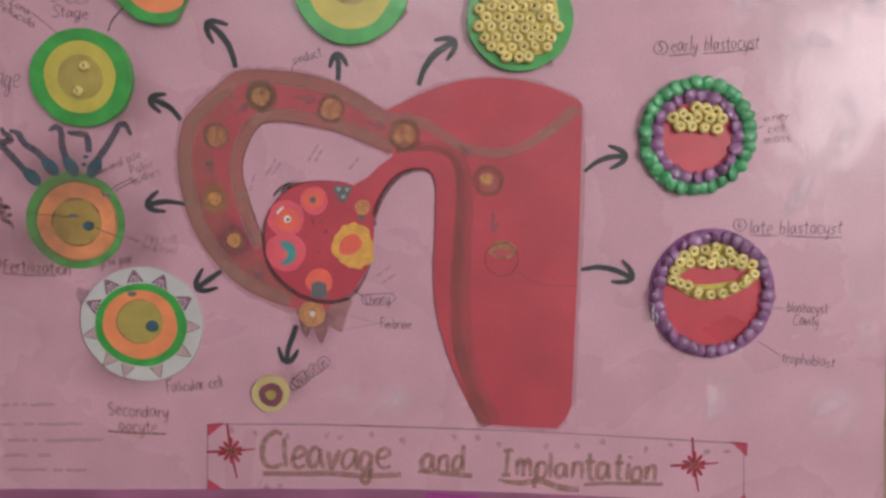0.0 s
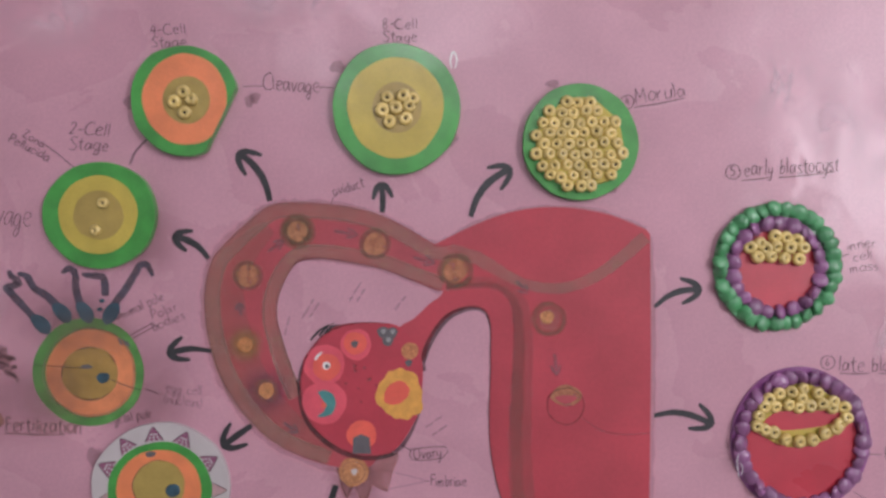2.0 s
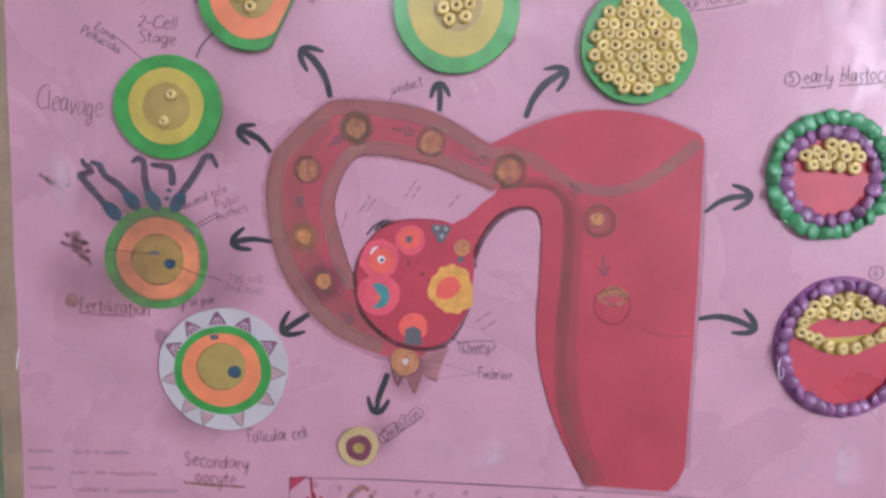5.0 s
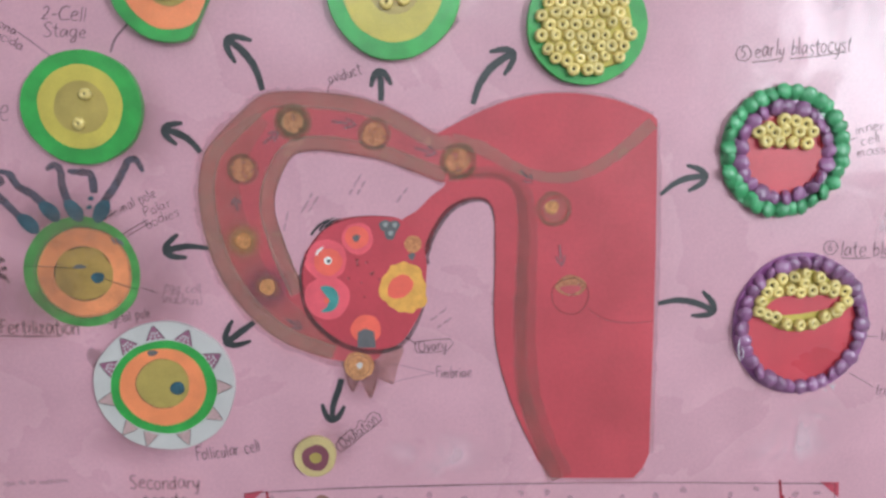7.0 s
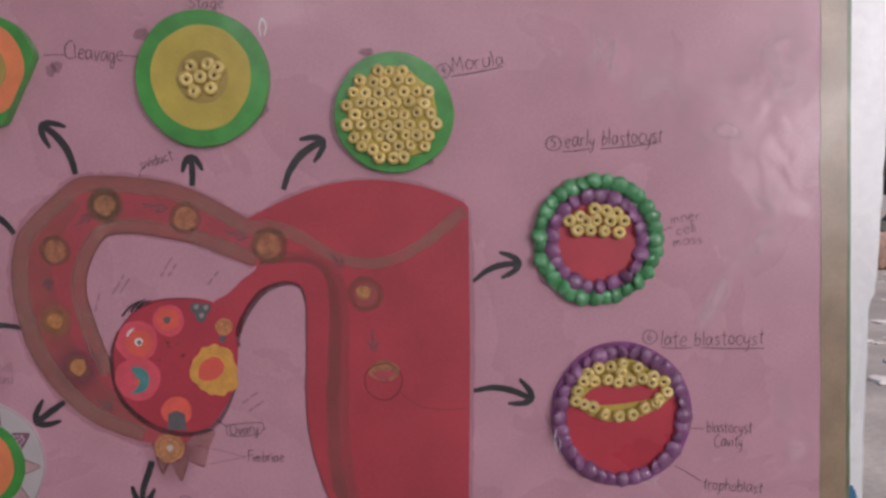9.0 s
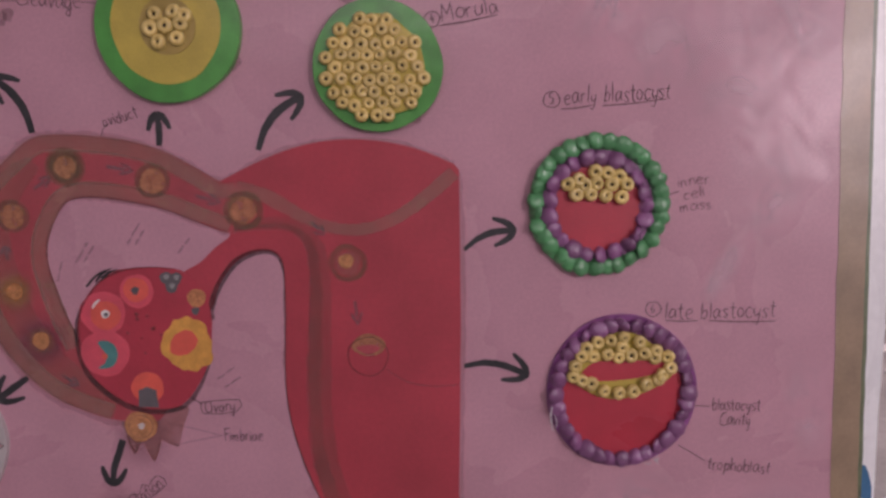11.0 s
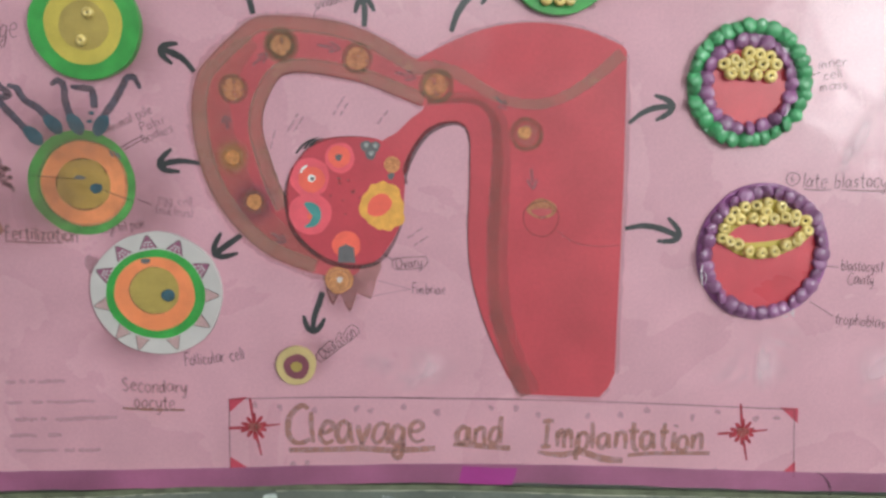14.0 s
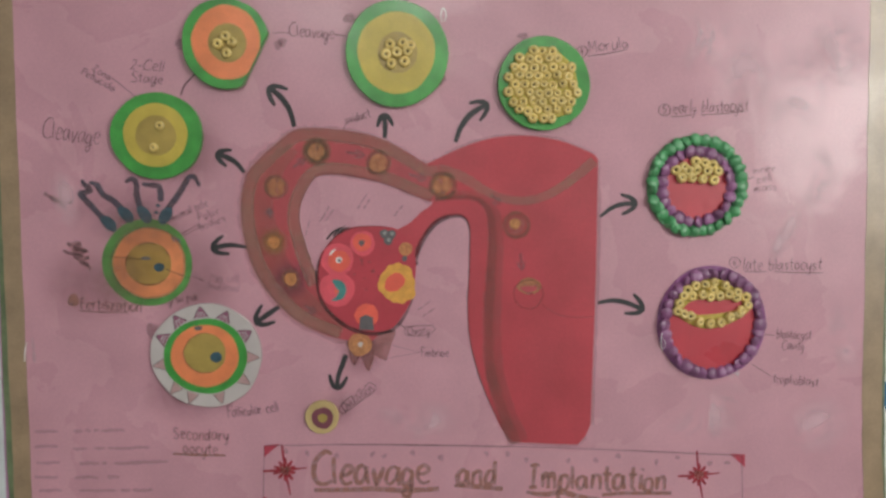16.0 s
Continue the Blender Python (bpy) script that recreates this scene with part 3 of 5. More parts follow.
part("magenta_patch", slab([(7, -296), (20, -296.5), (34, -298), (57, -298.5), (55, -306), (52, -314.5), (30, -314), (3, -312), (5, -304)], 0.3, 0.7), MAGENTA, chart, "bright magenta patch of the border")
strip("tape_edge", [(-437, -316), (-342, -316.4), (-274, -314.4), (-220, -313.4), (-162, -313.4), (-60, -315.4), (12, -317.4), (121, -323.4), (217, -327.4), (332, -333.4), (449, -338.5)], 3.0, 2.4, FRAYED, -2.6, 0.2, 11, "grey-olive frayed rim below the border")
strip("paper_rim", [(-437, -319.4), (-342, -319), (-274, -317), (-220, -316)], 0.45, 0.35, RIM, -2.6, 0.3, 12, "pale torn paper edge")
strip("paper_rim", [(-162, -316), (-60, -318), (12, -320), (121, -326), (217, -330), (332, -336), (449, -341)], 0.5, 0.35, RIM, -2.6, 0.3, 13, "pale torn paper edge")
part("tear", stroke([(333, -308), (341, -314), (347, -325), (346, -333)], (0.6, 1.6, 2.4, 1.0), 0.6, rough=0.4), CHARCOAL, chart, "dark mark at the corner of the border")

STONE = material("light_grey_paint", (0.3, 0.3, 0.3), 0.6, 0.15, 120, coat=0.4)

# ---- the painted womb, oviduct and ovary ----
womb = thing("womb_drawing", "painted red diagram of a womb with curved oviduct and ovary", "drawing")
body = [(-30.0, 63.1), (-4.0, 75.9), (25.0, 86.9), (54.1, 92.2), (83.4, 91.7), (114.5, 85.5), (143.6, 73.4)]
side = [(147.2, 69.4), (147.3, 23.3), (147.2, -41.6), (145.9, -113.3), (144.4, -173.8), (143.7, -211.7), (138.4, -223.9), (130.1, -233.0), (92.5, -231.1), (59.3, -228.8), (47.2, -212.1)]
inner = [(36.8, -187.6), (23.0, -151.2), (14.6, -115.2), (12.7, -82.4), (14.4, -41.1), (14.8, -5.9), (11.3, 5.8), (3.1, 10.5), (-9.7, 8.8), (-22.6, 1.2), (-34.2, -14.5), (-40.7, -32.0), (-53.5, -32.0), (-61.0, -6.9), (-47.6, 3.0), (-35.9, 14.0), (-23.7, 25.0), (-35.9, 40.7)]
part("womb", slab(curve_through(body, 4, False) + [Vector(p) for p in side] + curve_through(inner, 4, False), 0, 0.35), RED, womb, "red painted womb")
outer = [(-18.5, 62.6), (-30.0, 63.1), (-50.2, 75.2), (-72.0, 86.5), (-96.1, 93.8), (-124.6, 97.7), (-150.2, 98.7), (-165.5, 95.8), (-182.7, 82.7), (-203.4, 63.3), (-212.2, 50.8), (-217.8, 27.1), (-217.0, 0.0), (-213.0, -21.0), (-207.5, -39.0), (-197.0, -60.0), (-179.5, -82.5), (-156.0, -102.0), (-122.0, -116.5), (-89.0, -119.8), (-79.0, -110.2)]
hollow = [(-120.8, -93.3), (-140.1, -57.9), (-148.6, -38.0), (-155.5, -15.1), (-160.0, 5.2), (-158.2, 23.3), (-148.6, 43.4), (-139.4, 51.5), (-125.0, 53.2), (-105.0, 50.9), (-73.4, 44.1), (-50.4, 34.9), (-26.0, 25.0), (-9.7, 27.9)]
part("oviduct", slab(curve_through(outer, 4, False) + curve_through(hollow, 4, False), 0, 0.5), ROSE, womb, "rose-red oviduct with brown crayon walls")
# brown crayon along both walls of the tube
def beside(line, d):
    """The line shifted sideways by d."""
    p = [Vector(q) for q in line]
    out = []
    for i, q in enumerate(p):
        e = (p[min(i + 1, len(p) - 1)] - p[max(i - 1, 0)]).normalized()
        out.append(q + Vector((-e.y, e.x)) * d)
    return out


rim, inside = outer[:-2], hollow[1:-1]
part("tube_wall", stroke(beside(rim, 6.0), (9.5, 11.5, 11.5, 12.5, 13.5, 13.5, 11), 0.5, rough=0.05), BROWN, womb)
part("tube_wall", stroke(beside(inside, 5.6), (14, 13, 11, 10.5, 9.9, 9.9), 0.5, rough=0.05), BROWN, womb)
part("tube_line", stroke(beside(rim, 11.5), (1.6, 2.4, 1.8, 2.6, 2.0), 0.66, rough=0.2), PALE_LINE, womb)
part("tube_line", stroke(beside(inside, 10.8), (2.0, 2.6, 1.6, 2.2, 1.6), 0.66, rough=0.2), PALE_LINE, womb)
part("tube_outline", stroke(rim, (0.5, 0.8, 0.6, 0.9, 0.6), 0.7, rough=0.3), SOFT_LINE, womb)
part("tube_outline", stroke(inside, (0.8, 1.0, 1.4, 1.4, 0.9), 0.7, rough=0.3), SOFT_LINE, womb)
part("tube_shade", stroke([(-164.6, 79.3), (-187.7, 57.6), (-201.2, 31.9), (-199.0, -5.4), (-190.0, -38.2), (-173.4, -66.3), (-147.9, -90.9), (-116.1, -106.2)], (11.7, 27.1, 31.8, 36.1, 36.1, 30.6, 19.8), 0.46, rough=0.03), SHADE, womb)
part("womb_band", stroke([(-18.5, 58.0), (4.8, 51.1), (25.2, 39.0), (45.8, 29.1), (69.3, 25.6), (91.0, 30.3), (113.3, 42.5), (143.7, 67.0)], (11.7, 10.5, 8.2, 8.7, 9.3, 10.5), 0.55), BROWN, womb)
band = [(-21.4, 30.3), (-1.0, 32.0), (18.2, 31.4), (32.3, 23.3), (39.4, 8.7), (41.3, -17.6), (39.7, -53.0), (37.6, -94.5), (39.0, -142.4), (48.8, -184.8), (67.1, -229.5)]
part("womb_band", stroke(band, (8.2, 8.2, 10.5, 15.2, 17.5, 18.7, 19.8, 21.0), 0.55, rough=0.1), BAND, womb)
part("womb_band", stroke(beside(band, -3.0), (4, 5, 6, 8, 9.5, 9, 11, 10), 0.62, rough=0.2, seed=6), BAND, womb)
part("womb_fold", stroke([(90.0, -82.0), (106.0, -92.6), (127.0, -96.4), (146.2, -95.3)], (0.6, 1.4, 0.8), 0.5), FAINT, womb)
part("womb_outline", stroke([(-40.7, -40.8), (-41.3, -32.0), (-34.2, -14.5), (-22.6, 1.2), (-9.7, 8.8), (3.1, 10.5), (11.3, 5.8), (14.8, -5.9)], (4.2, 5.4, 5.8, 4.4, 3.0, 1.5), 0.6), CHARCOAL, womb)
part("womb_outline", stroke([(14.8, -5.9), (14.4, -41.1), (12.7, -82.4), (14.6, -115.2), (23.0, -151.2), (36.8, -187.6), (57.5, -227.5)], (1.2, 0.8, 1.2, 1.0), 0.6), CHARCOAL, womb)
# crayon that strays past the outlines
for k, (line, w) in enumerate(((((147.8, 67.1), (148.5, 23.3), (148.4, -41.6), (147.1, -113.4), (145.6, -173.9), (144.3, -211.7)), 5), (((54.1, 92.8), (25.0, 87.5), (-4.0, 76.4), (-28.9, 63.7), (-50.2, 75.7), (-72.0, 87.1), (-96.1, 94.4), (-124.6, 98.3), (-150.1, 99.3)), 5), (((-150.1, 99.3), (-166.1, 96.4), (-183.8, 83.3), (-204.6, 63.3), (-213.9, 50.8), (-219.0, 27.1), (-218.2, 0.0), (-208.7, -39.5), (-198.2, -60.7)), 6), (((-198.2, -60.7), (-180.7, -83.7), (-157.0, -103.2), (-122.5, -117.8), (-86.1, -123.4)), 7), (((54.1, 92.8), (83.4, 92.3), (114.5, 86.1), (143.6, 74.0)), 4), (((-138.8, 52.0), (-125.1, 52.6), (-105.0, 50.4), (-73.4, 43.5), (-50.4, 34.3), (-26.0, 24.5)), 4), (((12.5, 4.7), (15.4, -7.0), (14.9, -41.1), (13.3, -82.4), (15.2, -115.2), (23.6, -151.2), (37.4, -187.6), (58.7, -229.4)), 4), (((58.7, -230.0), (92.5, -232.4), (128.9, -233.6), (139.1, -224.5)), 3))):
    part("crayon_fringe", stroke(line, (w * 0.7, w, w * 0.8, w), 0.08 + 0.01 * k, rough=0.5, seed=k + 3), FRINGE, womb)
# fimbriae: a skirt of three tongues
skirt = [(-113, -112), (-111, -130), (-105.3, -144.4), (-99.5, -135), (-96.0, -142.0), (-90.8, -150.7), (-87.0, -141.0), (-85, -133), (-78.0, -136.5), (-71.8, -139.5), (-67.5, -124), (-63, -108), (-90, -110)]
part("fimbria", slab(curve_through(skirt, 3), 0, 0.22), FIMBRIA, womb, "reddish-brown tongues under the ovary")
for k, line in enumerate((((-111, -130), (-108.5, -138), (-105.3, -145)), ((-105.3, -145), (-102.5, -138), (-99.2, -134)), ((-95.5, -142.0), (-92.5, -148), (-90.8, -151)), ((-90.8, -151), (-87.5, -142.0), (-85, -133)), ((-85, -133), (-79.0, -136.5), (-71.8, -139.5)))):
    part("tongue_edge", stroke(line, (0.6, 1.6, 1.0), 0.3, rough=0.3, seed=k), DARKBROWN, womb)
soft_spot("smudge", (-97.8, -126.0), 30.3, 17.5, 0.32, SMUDGE, womb)

ovary = [(-142.3, -46.2), (-136.3, -25.9), (-121.7, -8.5), (-105.5, -1.0), (-82.4, 0.1), (-62.1, -2.8), (-49.4, -14.5), (-41.9, -32.0), (-41.9, -52.6), (-44.9, -73.2), (-55.5, -93.8), (-68.5, -107.3), (-88.9, -110.1), (-112.2, -102.2), (-132.3, -84.4), (-140.8, -66.7)]
part("ovary", slab(curve_through(ovary, 4), 0, 0.8), OVARY, womb, "deep crimson painted ovary")
part("ovary_outline", stroke([(-136.3, -25.9), (-142.2, -43.3), (-141.4, -66.7), (-133.5, -85.5), (-113.9, -103.4), (-90.7, -111.3), (-67.3, -108.5), (-53.2, -93.8), (-43.7, -73.2)], (1.8, 3.2, 4.2, 4.4, 4.0, 3.4, 1.0), 0.8), CHARCOAL, womb)
part("ovary_outline", stroke([(-137.5, -28.8), (-122.9, -10.2), (-103.7, -1.6), (-82.4, 0.1), (-67.9, -1.6)], (0.6, 1.6, 0.9, 0.5), 0.8), CHARCOAL, womb)
for a, b in (((-132.7, -13.7), (-117.6, -1.0)), ((-125.7, -10.2), (-113.0, 0.2)), ((-121.1, -7.9), (-108.4, -1.0))):
    part("hatch", stroke([a, ((a[0] + b[0]) / 2 - 1, (a[1] + b[1]) / 2 + 1), b], (1.6, 1.8, 0.4), 0.85, seed=int(a[0])), BLACK, womb)


def follicle(c, r, mat, h=0.95, name="follicle", wob=0.02, ry=None, seed=2, on=None):
    return part(name, slab(round_outline(c, r, ry, wob, 36, seed), 0.5, h), mat, on or womb)


f = follicle((-122.0, -34.1), 16.9, PINKFOLL, seed=1)
follicle((-120.2, -35.8), 11.1, CORAL, 1.05, "follicle_core", seed=4, on=f)
part("highlight", stroke([(-129.4, -30.0), (-127.1, -26.5), (-123.6, -23.6)], (1.5, 2.2, 1.0), 1.1), WHITE, womb, "white paint dash")
follicle((-120.2, -34.7), 3.2, WHITE, 1.2, "follicle_pupil", on=f)
follicle((-119.7, -35.2), 1.7, GREY, 1.3, "follicle_pupil", on=f)
f = follicle((-95.8, -17.8), 12.8, PINKFOLL, 0.95, seed=6)
follicle((-96.4, -16.7), 9.3, CORAL, 1.05, "follicle_core", seed=7, on=f)
follicle((-96.9, -17.3), 2.9, GREY, 1.15, "follicle_pupil", 0.08, on=f)
f = follicle((-122.3, -65.0), 18.1, PINKFOLL, 0.98, seed=8)
part("crescent", slab(curve_through([(-127.4, -56.2), (-121.6, -55.1), (-115.3, -58.6), (-113.0, -66.3), (-116.0, -73.9), (-122.4, -76.8), (-128.2, -76.2), (-122.9, -72.1), (-121.7, -66.2), (-124.6, -61.5)], 4), 0.6, 1.1), TEAL, womb, "teal painted crescent")
follicle((-122.9, -67.4), 2.3, CORAL, 1.2, "follicle_pupil", on=f)
crown = [p for p in round_outline((-60.2, -59.5), 19.0, 21.0, 0.05, 44, 12)]
crown = [(x + 0.7 * math.sin(i * 1.3), y + 0.7 * math.cos(i * 1.7)) for i, (x, y) in enumerate(crown)]
f = part("corpus_luteum", slab(crown, 0.5, 0.98), YELLOW_EGG, womb)
part("follicle_core", slab(round_outline((-63.2, -58.3), 11.6, 8.6, 0.03, 36, 5, 0.7), 0.5, 1.1), CORAL, f)
f = follicle((-92.3, -92.3), 12.2, CORAL, 0.95, seed=13)
part("follicle_core", slab([(-99.3, -94.6), (-92.9, -91.7), (-85.9, -94.7), (-84.8, -108.3), (-100.0, -107.6)], 0.6, 1.1), GREY, womb)
f = follicle((-51.7, -23.8), 7.0, PALE_EGG, 1.0, seed=15)
follicle((-52.9, -33.7), 2.9, GREY, 0.95, "follicle_pupil", 0.1)
for k, c in enumerate(((-73.7, -8.0), (-66.2, -8.6), (-69.7, -15.0))):
    f = follicle(c, 4.6, GREY, 0.92 + 0.06 * k, "dark_follicle", 0.05)
    follicle((c[0] + 0.6, c[1] + 0.8), 2.0, STONE, 1.0 + 0.06 * k, "follicle_core", 0.1, on=f)
rnd = random.Random(31)
for i in range(12):
    a, k = rnd.uniform(0, 6.28), rnd.uniform(0.2, 1.0)
    c = (-91.4, -46.5)
    follicle((c[0] + 30 * k * math.cos(a) * 0.8, c[1] + 26 * k * math.sin(a)), rnd.uniform(0.7, 1.5), DARKBROWN, 0.88, "speck", 0.15, seed=i)

# eggs along the tube
def egg(c, r, ring, core, cr, dots=0, h=0.8, seed=0):
    if ring:
        soft_spot("egg_halo", c, r * 1.25, r * 1.25, h, ring, womb)
    one = part("egg", slab(round_outline(c, cr, None, 0.04, 28, seed), 0.3, h + 0.1), core, womb)
    rnd = random.Random(seed)
    for i in range(dots):
        a, k = rnd.uniform(0, 6.28), rnd.uniform(0.1, 0.75) * cr
        part("speck", slab(round_outline((c[0] + k * math.cos(a), c[1] + k * math.sin(a)), 0.55, None, 0.1, 8, i), 0.4, h + 0.2), DARKBROWN, one)


def ring(c, r, w, mat, h):
    pts = round_outline(c, r, None, 0.02, 26, int(abs(c[0])))
    part("egg_ring", stroke(pts + pts[:1], (w, w * 1.2, w * 0.9, w), h, steps=2), mat, womb)


egg((-141.9, 75.4), 11.7, OLIVE_CRAYON, ORANGE_EGG, 8.7, 4, seed=1)
ring((-141.9, 75.4), 9.9, 4.1, OLIVE_CRAYON, 0.95)
egg((-182.8, 39.9), 11.7, None, ORANGE_EGG, 9.3, 4, seed=2)
ring((-182.8, 39.9), 10.5, 3.5, OLIVE_CRAYON, 0.95)
egg((-79.1, 64.2), 11.1, None, ORANGE_EGG, 9.3, 9, seed=3)
ring((-79.1, 64.2), 11.1, 3.5, OLIVE_CRAYON, 0.95)
egg((-14.4, 41.8), 12.8, None, ORANGE_EGG, 10.5, 12, seed=4)
ring((-13.2, 41.3), 12.2, 4.7, OLIVE_CRAYON, 0.95)
soft_spot("egg_halo", (-186.1, -16.4), 19, 19, 0.78, TAN_HALO, womb)
egg((-186.1, -16.4), 11.5, GLOW, PALE_EGG, 5.8, 0, seed=5)
egg((-169.5, -54.3), 18.7, DARK_HALO, PALE_EGG, 6.4, 0, seed=6)
soft_spot("egg_halo", (-169.5, -54.3), 13.4, 13.4, 0.85, GLOW, womb)
egg((-99.5, -123.0), 12.0, None, PALE_EGG, 12.0, 0, 1.0, seed=7)
ring((-99.5, -123.0), 9.2, 0.9, ORANGE_EGG, 1.15)
follicle((-98.9, -122.6), 2.6, CARD, 1.25, "egg_heart", 0.08)
follicle((63.0, 0.2), 9.2, PALE_LINE, 0.86, "egg_glow", 0.02)
egg((61.4, 2.0), 12.8, None, PALE_EGG, 5.6, 0, seed=8)
ring((63.0, 0.5), 12.2, 4.1, OLIVE_CRAYON, 0.95)
ring((76.0, -71.6), 15.2, 0.8, CHARCOAL, 0.8)
part("egg", slab(curve_through([(63.5, -63.8), (68.2, -56.7), (77.0, -53.8), (86.6, -58.0), (89.6, -63.9), (84.9, -69.8), (76.0, -71.6), (67.7, -68.5)], 4), 0.3, 0.9), ORANGE_EGG, womb)
part("egg_mark", slab(curve_through([(67.0, -64.4), (76.5, -62.6), (85.4, -64.5), (81.3, -68.6), (73.0, -69.2)], 4), 0.3, 1.05), ROSE, womb)
for c, d in (((-160.3, 63.4), (7, 5)), ((-103.1, 73.8), (11, -2)), ((-39.9, 50.5), (10, -3)), ((-189.6, 11.8), (-1, 6)), ((-150.9, -84.8), (7, -5)), ((40.5, 27.9), (5, -6)), ((68.0, -36.6), (1, -10))):
    d = Vector(d)
    c = Vector(c)
    bm = stroke([c - d * 0.8, c, c + d * 0.4], (2.2, 2.6), 0.75)
    o = Vector((-d.y, d.x)).normalized() * 4
    stroke([c + d * 0.1 + o, c + d * 0.9, c + d * 0.1 - o], (1.6, 3.0, 1.6), 0.75, bm, steps=2)
    part("flow_arrow", bm, BLUEGREY, womb)

# ---- nine black arrows ----
def arrow(pts, widths, head, splay=0.62, label="bold black painted arrow curving outward on the chart"):
    """A tapering shaft through a few points and two barbs at its tip."""
    ob = thing("arrow", label, "arrow", "black arrows round the womb")
    p = [Vector(q) for q in pts]
    part("shaft", stroke(p, widths, 0.3, thick=0.3), BLACK, ob)
    d = (p[-1] - p[-2]).normalized()
    o = Vector((-d.y, d.x))
    tip = p[-1] + d * 1.0
    for s in (1, -1):
        back = tip - d * head + o * s * head * splay
        bend = tip - d * head * 0.42 + o * s * head * splay * 0.6
        part("barb", stroke([tip, bend, back], (2.6, 5.2, 4.2, 2.2), 0.32, thick=0.3, seed=s + 5), BLACK, ob)
    return ob


arrow([(-163.7, 100.3), (-168.0, 116.7), (-176.9, 130.2), (-188.5, 139.6)], (4.5, 5.5, 6, 4.5), 17)
arrow([(-214.4, 54.2), (-222.1, 63.8), (-231.5, 69.5), (-241.6, 72.9)], (4, 5, 6, 4), 14)
arrow([(-72.6, 89.9), (-72.0, 100.8), (-73.0, 113.3)], (4.2, 5, 4), 13)
arrow([(-0.5, 85.6), (5.3, 101.1), (15.7, 114.3), (32.4, 124.7)], (4, 5.5, 6.5, 5), 17)
arrow([(-213.0, -21.6), (-227.7, -19.2), (-239.1, -20.3), (-248.3, -23.2)], (3, 4.5, 5.5, 4.5), 16)
arrow([(-182.0, -82.8), (-190.7, -88.6), (-198.9, -94.4), (-205.9, -99.7)], (4, 5.5, 5.5, 5), 18)
arrow([(-114.2, -133.6), (-117.8, -144.3), (-122.1, -156.1), (-123.9, -169.3)], (5, 5.5, 5, 4), 15)
arrow([(150.5, 9.2), (161.1, 17.4), (173.0, 22.1), (188.5, 23.3)], (3, 4.5, 5.5, 4.5), 17)
arrow([(149.6, -81.0), (165.8, -78.7), (182.1, -81.8), (197.9, -89.1)], (3.5, 5, 5.5, 4.5), 18)


# ---- pasted cell models ----
def bead_mesh():
    """A rounded ring bead with a narrow hole."""
    bm = bmesh.new()
    prof = [(0.24, 0.2), (0.3, 0.52), (0.56, 0.64), (0.82, 0.52), (0.98, 0.26), (1.0, 0.0), (0.9, -0.3)]
    n = 14
    rows = [[bm.verts.new((r * math.cos(2 * math.pi * i / n), -z, r * math.sin(2 * math.pi * i / n))) for i in range(n)] for r, z in prof]
    for a, b in zip(rows, rows[1:]):
        for i in range(n):
            bm.faces.new((a[i], a[(i + 1) % n], b[(i + 1) % n], b[i]))
    # a dark cap stands in for the shade inside the hole
    bm.faces.new(rows[0]).material_index = 1
    bmesh.ops.recalc_face_normals(bm, faces=bm.faces)
    me = bpy.data.meshes.new("bead")
    bm.to_mesh(me)
    bm.free()
    me.materials.append(BEAD)
    me.materials.append(HOLE_SHADE)
    for p in me.polygons:
        p.use_smooth = p.material_index == 0
    return me


def ball_mesh(mat, seed):
    """A hand-rolled clay ball, pressed flat at the back."""
    bm = bmesh.new()
    bmesh.ops.create_uvsphere(bm, u_segments=14, v_segments=9, radius=1)
    for v in bm.verts:
        k = 1 + 0.13 * noise.noise(v.co * 1.3 + Vector((seed, 0, 0))) + 0.04 * noise.noise(v.co * 4 + Vector((0, seed, 0)))
        v.co *= k
        v.co.y *= 0.5
    me = bpy.data.meshes.new("clay_ball")
    bm.to_mesh(me)
    bm.free()
    me.materials.append(mat)
    for p in me.polygons:
        p.use_smooth = True
    return me


BEAD_ME = bead_mesh()
PURPLE_ME = [ball_mesh(PURPLE_CLAY, s) for s in (1, 5, 9, 14)]
GREEN_ME = [ball_mesh(GREEN_CLAY, s) for s in (2, 6, 11, 17)]


def put(name, me, c, r, h, parent, rnd, tilt=0.25):
    ob = new(name, me)
    ob.parent = parent
    ob.location = spot(*c, h)
    k = r / 1000
    ob.scale = (k * rnd.uniform(0.93, 1.07), k, k * rnd.uniform(0.93, 1.07))
    ob.rotation_euler = (rnd.uniform(-tilt, tilt), rnd.uniform(0, 6.28), rnd.uniform(-tilt, tilt))
    return ob


def model(label, group="pasted cell models"):
    return thing("cell_model", label, "cell model", group)


T = 7.0  # thickness of the foam discs
m = model("round green card disc with yellow and ochre circles and two beads")
m.location = (-0.0009, 0, 0.0004)
part("base", slab(round_outline((-298.1, 90.1), 44.9, 43.1, 0.009, 40, 1), 0, T, bevel=0.4), GREEN, m)
part("ring", slab(round_outline((-298.6, 90.6), 31.5, 31.5, 0.008, 44, 2), T, T + 0.5), YELLOW, m)
part("core", slab(round_outline((-298.1, 90.1), 19.8, 19.8, 0.012, 40, 3), T, T + 1.0), OCHRE, m)
rnd = random.Random(1)
for c in ((-293.1, 99.7), (-299.7, 78.1)):
    put("bead", BEAD_ME, c, 4.7, T + 2.5, m, rnd)

